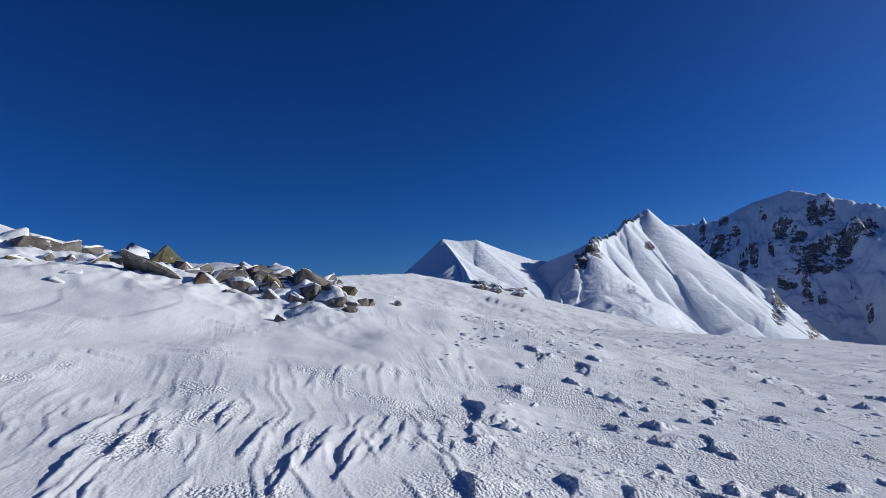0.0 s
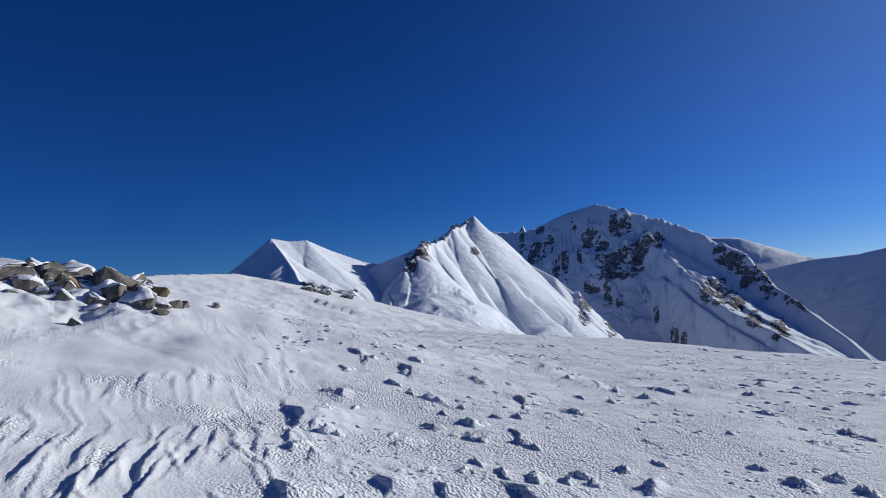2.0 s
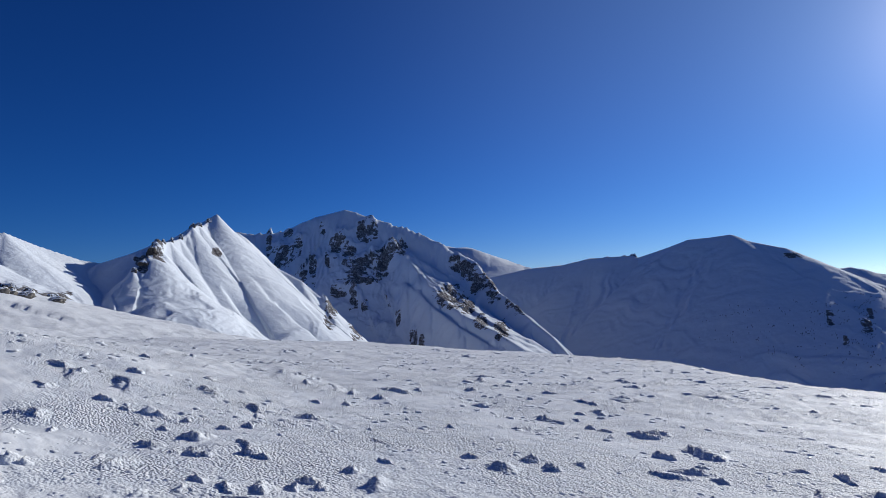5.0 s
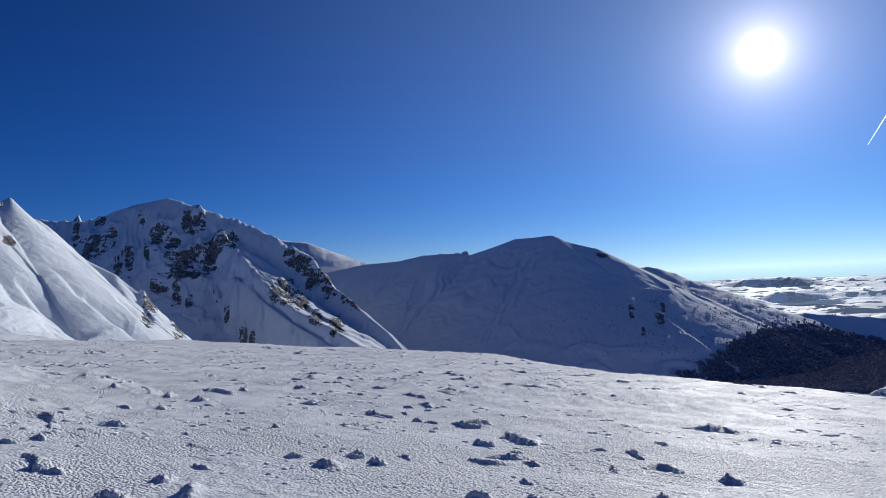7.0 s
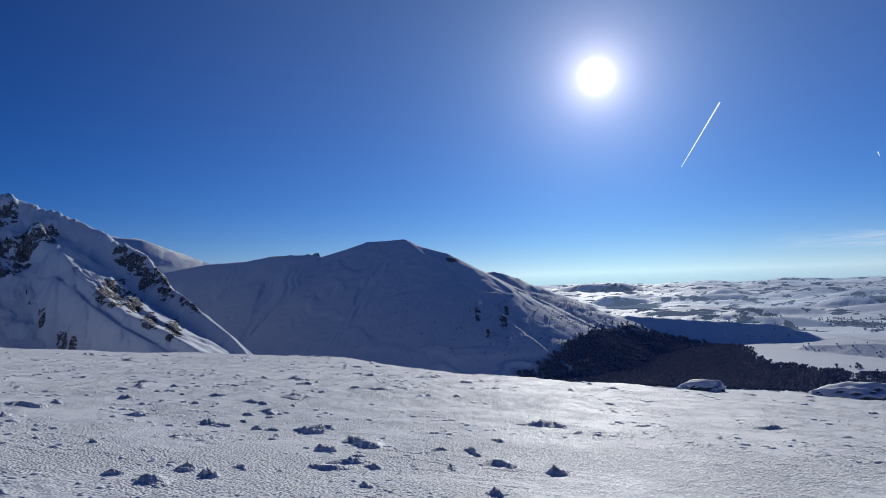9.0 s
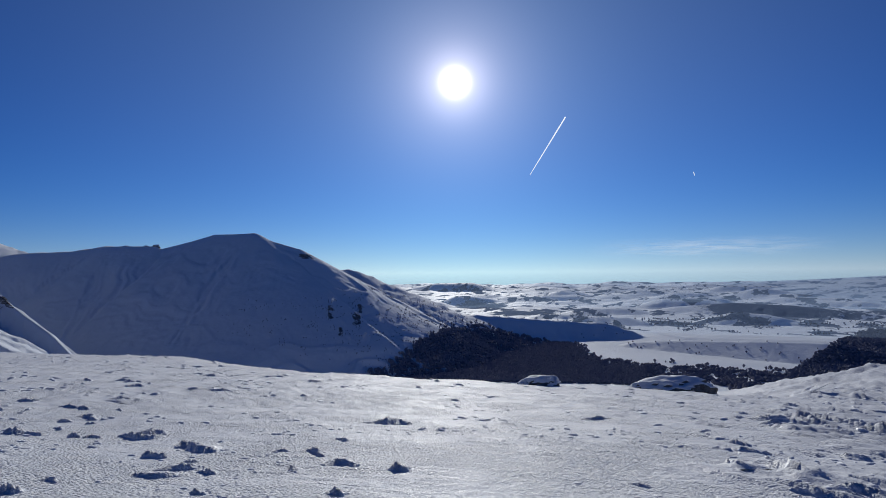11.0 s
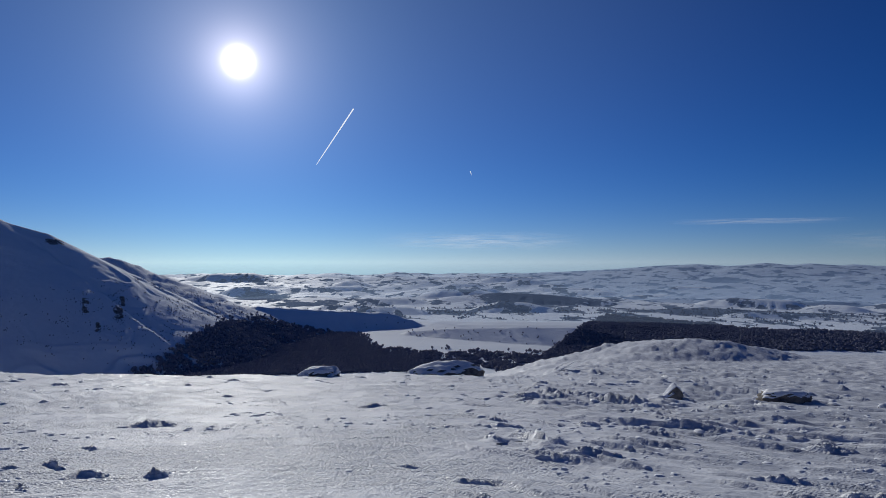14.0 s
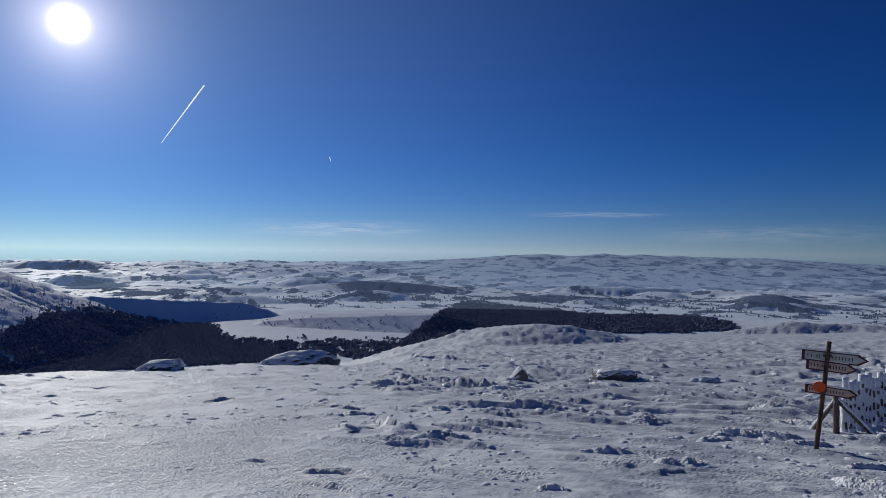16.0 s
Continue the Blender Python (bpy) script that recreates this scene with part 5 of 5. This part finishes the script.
def signpost(x, y, z, yaw):
    sign = new("signpost")
    sign.matrix_basis = pose(x, y, z, 0, 0, yaw)
    bm = bmesh.new()
    pole(bm, (0, 0, -0.25), (0.17, 0, 1.47), 0.029, 0.026, 12, 0.06, 3, 14)
    part("post", bm, POST_WOOD, sign, "dark leaning wooden post")
    arrow_board(sign, -0.14, 0.60, 1.27, 0.14, BOARD_PALE, 2.5, ((-0.09, -0.01, 0.3), (0.02, 0.07, 0.3), (0.19, 0.44, 0.3)))
    arrow_board(sign, -0.09, 0.48, 1.15, 0.135, BOARD_PINK, 4.0, ((-0.05, 0.06, 0.3), (0.17, 0.36, 0.36)))
    arrow_board(sign, -0.10, 0.49, 0.83, 0.115, BOARD_PINK, 3.5, ((-0.06, 0.0, 0.3), (0.17, 0.34, 0.28)))
    bm = bmesh.new()
    bmesh.ops.create_cone(bm, cap_ends=True, segments=28, radius1=0.07, radius2=0.07, depth=0.012, matrix=pose(0.06, -0.045, 0.88, 90, 0, 0))
    part("marker_disc", bm, DISC, sign, "round orange-red piste marker", flat=True)
    bm = bmesh.new()
    for zz in (1.28, 1.14, 0.83):
        box(bm, (0.10, 0.02, 0.03), pose(0.1 * zz + 0.02, 0.022, zz), 0.004)
    part("bracket", bm, FENCE_WOOD, sign, flat=True)
    return tagged(sign, "leaning wooden signpost with three arrow boards in the snow", "signpost")


signpost(*on_ground(6.04, -7.72, 0.05), -141)


# ---- rimed paling fence behind the signpost ----
def fence():
    thing = new("snow_fence")
    ax, ay, bx, by = 6.75, -9.15, 8.3, -17.2
    thing.matrix_basis = pose(*on_ground(ax, ay), 0, 0, 0)
    gz = ground_at(ax, ay)
    length = math.hypot(bx - ax, by - ay)
    ux, uy = (bx - ax) / length, (by - ay) / length
    turn = math.degrees(math.atan2(uy, ux))

    def local(s, side=0.0):
        px, py = ax + ux * s - uy * side, ay + uy * s + ux * side
        return px - ax, py - ay, ground_at(px, py) - gz

    for k in range(5):
        px, py, pz = local(k * 1.9)
        bm = bmesh.new()
        pole(bm, (px, py, pz - 0.3), (px + 0.01, py, pz + (0.62 if k == 0 else 0.82)), 0.045, 0.04, 10, 0.08, 60 + k)
        post = part("fence_post", bm, FENCE_WOOD, thing)
        if k:
            bm = bmesh.new()
            pole(bm, (px - 0.03, py + 0.03, pz), (px - 0.02, py + 0.03, pz + 0.86), 0.055, 0.05, 10, 0.22, 80 + k, 12)
            part("rime", bm, RIME, post, "thick rime on the windward side")
    px, py, pz = local(0)
    for k, (dx, dy) in enumerate(((-0.47, -0.22), (0.46, -0.05))):
        fx, fy = ax + dx, ay + dy
        bm = bmesh.new()
        pole(bm, (dx, dy, ground_at(fx, fy) - gz - 0.05), (px, py, pz + 0.50), 0.032, 0.028, 8, 0.06, 90 + k)
        brace = part("brace", bm, FENCE_WOOD, thing, "slanting wooden brace")
        bm = bmesh.new()
        pole(bm, (dx, dy, ground_at(fx, fy) - gz + 0.0), (px, py, pz + 0.54), 0.030, 0.022, 8, 0.2, 95 + k)
        part("rime", bm, RIME, brace, "rime along the top of the brace")
    rngf = random.Random(9)
    s, k = 0.25, 0
    while s < length - 0.2:
        px, py, pz = local(s)
        tall = rngf.uniform(0.74, 0.98)
        bm = bmesh.new()
        pole(bm, (px, py, pz - 0.1), (px + rngf.uniform(-0.02, 0.02), py, pz + tall), 0.052, 0.046, 8, 0.26, 200 + k, 12)
        slat = part("paling", bm, RIME, thing, "paling thickly coated with rime")
        for j in range(3):
            zz = tall * (0.2 + 0.27 * j) + rngf.uniform(-0.06, 0.06)
            bm = bmesh.new()
            box(bm, (0.018, 0.03, rngf.uniform(0.05, 0.12)), pose(px - 0.044, py + 0.028, pz + zz, rngf.uniform(-8, 8), rngf.uniform(-8, 8), turn), 0.004)
            part("bare_wood", bm, FENCE_WOOD, slat, "dark wood showing through the rime", flat=True)
        s += rngf.uniform(0.12, 0.15)
        k += 1
    for zz in (0.28, 0.62):
        for s0 in range(0, 7):
            p0, p1 = local(s0 * 1.1 + 0.2), local(s0 * 1.1 + 1.32)
            bm = bmesh.new()
            pole(bm, (p0[0], p0[1], p0[2] + zz), (p1[0], p1[1], p1[2] + zz), 0.02, 0.02, 7, 0.3, 300 + s0, 10)
            part("rail_wire", bm, RIME, thing, "twisted wire clad in rime")
    return tagged(thing, "wooden paling snow fence thickly coated with white rime", "fence")


fence()


# ---- woods in the valley and on the plain ----
def forest(name, label, accept, count, tall, box_az, box_d, seed):
    """Bare trees, each a tuft of crossed twiggy blades round a stem, joined into one mesh."""
    rngw = np.random.default_rng(seed)
    az = np.radians(rngw.uniform(*box_az, count * 4))
    d = np.sqrt(rngw.uniform(box_d[0] ** 2, box_d[1] ** 2, count * 4))
    x, y = d * np.sin(az), d * np.cos(az)
    h, owner = terrain(x.copy(), y.copy())
    keep = np.flatnonzero(accept(x, y, h, np.degrees(az), d, owner))[:count]
    if not len(keep):
        return
    x, y, h = x[keep], y[keep], h[keep]
    n = len(x)
    size = tall * rngw.uniform(0.6, 1.25, n)
    ring = np.array([(1, 0), (0.31, 0.95), (-0.81, 0.59), (-0.81, -0.59), (0.31, -0.95)])
    verts = np.zeros((n, 7, 3))
    for k in range(5):
        spread = rngw.uniform(0.6, 1.4, (n, 2))
        verts[:, k, 0] = x + ring[k, 0] * size * 0.46 * spread[:, 0]
        verts[:, k, 1] = y + ring[k, 1] * size * 0.46 * spread[:, 0]
        verts[:, k, 2] = h + size * (0.30 + 0.30 * spread[:, 1])
    verts[:, 5] = np.stack([x, y, h - 1.0], 1)
    verts[:, 6] = np.stack([x + size * rngw.uniform(-0.15, 0.15, n), y + size * rngw.uniform(-0.15, 0.15, n), h + size], 1)
    faces = []
    for k in range(5):
        k2 = (k + 1) % 5
        faces += [(5, k2, k), (k, k2, 6)]
    tris = (np.array(faces)[None] + (np.arange(n) * 7)[:, None, None]).reshape(-1, 3)
    me = mesh_from(name, verts.reshape(-1, 3), tris, HAZY_BARK)
    me.polygons.foreach_set("use_smooth", np.zeros(len(tris), dtype=bool))
    tagged(new(name, me), label, "forest", kind="stuff")


def in_valley(x, y, h, az, d, owner):
    up = np.degrees(np.arctan2(h - EYE, d)) + 0.35 * layers(x / 60, y / 60, 4, 0.6, 411)
    top = np.interp(az, [72, 75.2, 77.5, 79.6, 82.6, 87.5, 90.9, 93.6, 96.4, 103, 109], [-9.6, -8.0, -6.2, -5.3, -5.1, -5.75, -6.2, -7.8, -8.3, -8.4, -8.4])
    open_ground = (az > 97) & (layers(x / 40, y / 40, 4, 0.6, 413) > 0.1)
    up = up + 0.5 * layers(x / 14, y / 14, 3, 0.7, 412)
    return (up < top) & (h > -280) & ~open_ground & ((az < 98) | (d < 1350))


def in_band(x, y, h, az, d, owner):
    return in_belt(x, y, h, az, d)


def in_plain(x, y, h, az, d, owner):
    cover = wood_cover(x, y, h, owner)
    return cover + 0.35 * layers(x / 33, y / 33, 4, 0.6, 415) > 0.56


def on_dome(x, y, h, az, d, owner):
    return (owner >= 5) & (h < -35 - 2.2 * np.abs(az - 66) + 40 * layers(x / 90, y / 90, 3, 0.5, 421)) & (layers(x / 22, y / 22, 3, 0.6, 423) > 0.42 - 0.02 * (az - 60)) & (h > -175)


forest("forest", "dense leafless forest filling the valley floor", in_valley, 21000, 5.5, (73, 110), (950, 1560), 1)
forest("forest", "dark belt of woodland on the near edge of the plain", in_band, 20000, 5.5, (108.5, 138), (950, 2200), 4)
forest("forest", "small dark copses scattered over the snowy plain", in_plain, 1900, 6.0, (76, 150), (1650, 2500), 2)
def on_fields(x, y, h, az, d, owner):
    return (owner >= 6) & (layers(x / 18, y / 18, 4, 0.7, 425) > 0.5)


forest("shrubs", "dark hedges and shrubs on the snowy rise above the valley", on_fields, 700, 3.5, (92, 115), (1250, 1720), 6)
forest("shrubs", "scattered dark shrubs on the shaded snowy slope", on_dome, 3000, 1.7, (60, 90), (1000, 1560), 3)


# ---- vapour trail ----
def vapour_trail(low, high, wide, label):
    m = Nodes("ice_vapour")
    glow = m.n.new("ShaderNodeBsdfTranslucent")
    glow.inputs["Color"].default_value = (0.95, 0.96, 1.0, 1)
    m.l.new(glow.outputs[0], m.n["Material Output"].inputs["Surface"])
    bm = bmesh.new()
    a, b = Vector(at(*low, 4600)), Vector(at(*high, 4600))
    across = (b - a).cross(a).normalized()
    rim = [(a.lerp(b, k / 12), wide * (0.35 + 0.65 * (k / 12) ** 0.6 * (1 + 0.15 * math.sin(5 * k)))) for k in range(13)]
    left, right = [bm.verts.new(p - across * r) for p, r in rim], [bm.verts.new(p + across * r) for p, r in rim]
    for k in range(12):
        bm.faces.new((left[k], right[k], right[k + 1], left[k + 1]))
    part_ob = part("vapour_trail", bm, m.mat)
    tagged(part_ob, label, "vapour trail", kind="structure")


vapour_trail((87.85, 8.75), (91.15, 13.75), 4.6, "straight white vapour trail of an aeroplane in clear sky")
vapour_trail((101.95, 8.0), (101.85, 8.35), 2.6, "tiny bright trail of a distant aeroplane")


# ---- thin high cloud ----
def cirrus(corners, density, seed):
    """A veil of ice cloud, thinning out to its edges."""
    m = Nodes("ice_cloud")
    soft = m.n.new("ShaderNodeMixShader")
    through_sky, veil = m.n.new("ShaderNodeBsdfTransparent"), m.n.new("ShaderNodeBsdfTranslucent")
    veil.inputs["Color"].default_value = (0.95, 0.94, 0.92, 1)
    uv = m.n.new("ShaderNodeSeparateXYZ")
    m.put(uv.inputs[0], m.coords("Generated"))
    wide = m.math("MULTIPLY", m.band(uv.outputs["Y"], 0.0, 0.4), m.band(uv.outputs["Y"], 1.0, 0.6))
    tall = m.math("MULTIPLY", m.band(uv.outputs["Z"], 0.0, 0.5), m.band(uv.outputs["Z"], 1.0, 0.5))
    streaks = m.band(m.noise(m.stretch(m.coords("Generated"), (1, 2 + seed, 5)), 2.0, 5, 0.6), 0.3, 0.7)
    m.put(soft.inputs[0], m.math("MULTIPLY", m.math("MULTIPLY", wide, tall), m.math("MULTIPLY", streaks, density)))
    m.l.new(through_sky.outputs[0], soft.inputs[1])
    m.l.new(veil.outputs[0], soft.inputs[2])
    m.l.new(soft.outputs[0], m.n["Material Output"].inputs["Surface"])
    bm = bmesh.new()
    bm.faces.new([bm.verts.new(at(*c)) for c in corners])
    tagged(part("cirrus_cloud", bm, m.mat), "thin white veil of cirrus low over the horizon", "cloud", kind="structure")


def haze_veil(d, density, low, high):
    """A translucent sheet standing in for thin haze over the plain, thinning out upward, lit through by the sun."""
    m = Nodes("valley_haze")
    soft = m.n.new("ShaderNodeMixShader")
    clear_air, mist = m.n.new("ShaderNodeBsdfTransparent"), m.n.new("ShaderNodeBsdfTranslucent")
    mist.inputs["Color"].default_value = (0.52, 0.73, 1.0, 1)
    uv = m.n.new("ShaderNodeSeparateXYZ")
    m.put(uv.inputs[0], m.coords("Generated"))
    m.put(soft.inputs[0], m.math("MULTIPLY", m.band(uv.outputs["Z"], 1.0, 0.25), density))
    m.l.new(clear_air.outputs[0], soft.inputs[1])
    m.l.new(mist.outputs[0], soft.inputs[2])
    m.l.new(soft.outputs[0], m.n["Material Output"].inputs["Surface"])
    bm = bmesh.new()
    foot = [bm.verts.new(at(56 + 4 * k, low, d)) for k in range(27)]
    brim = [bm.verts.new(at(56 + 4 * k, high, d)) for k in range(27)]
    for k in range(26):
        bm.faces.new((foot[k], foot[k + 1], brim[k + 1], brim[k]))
    tagged(part("haze", bm, m.mat), "translucent sheet standing in for bluish winter haze over the wide plain", "haze", kind="structure")


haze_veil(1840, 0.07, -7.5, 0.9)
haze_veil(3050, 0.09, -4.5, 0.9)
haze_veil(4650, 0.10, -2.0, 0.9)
cirrus([(118.5, 3.25, 4700), (133.5, 3.0, 4700), (133.5, 3.45, 4700), (118.5, 3.75, 4700)], 0.30, 1)
cirrus([(92, 0.9, 4700), (113, 0.9, 4700), (113, 2.9, 4700), (92, 2.9, 4700)], 0.30, 2)
cirrus([(128, 0.6, 4700), (150, 0.6, 4700), (150, 2.6, 4700), (128, 2.6, 4700)], 0.22, 3)
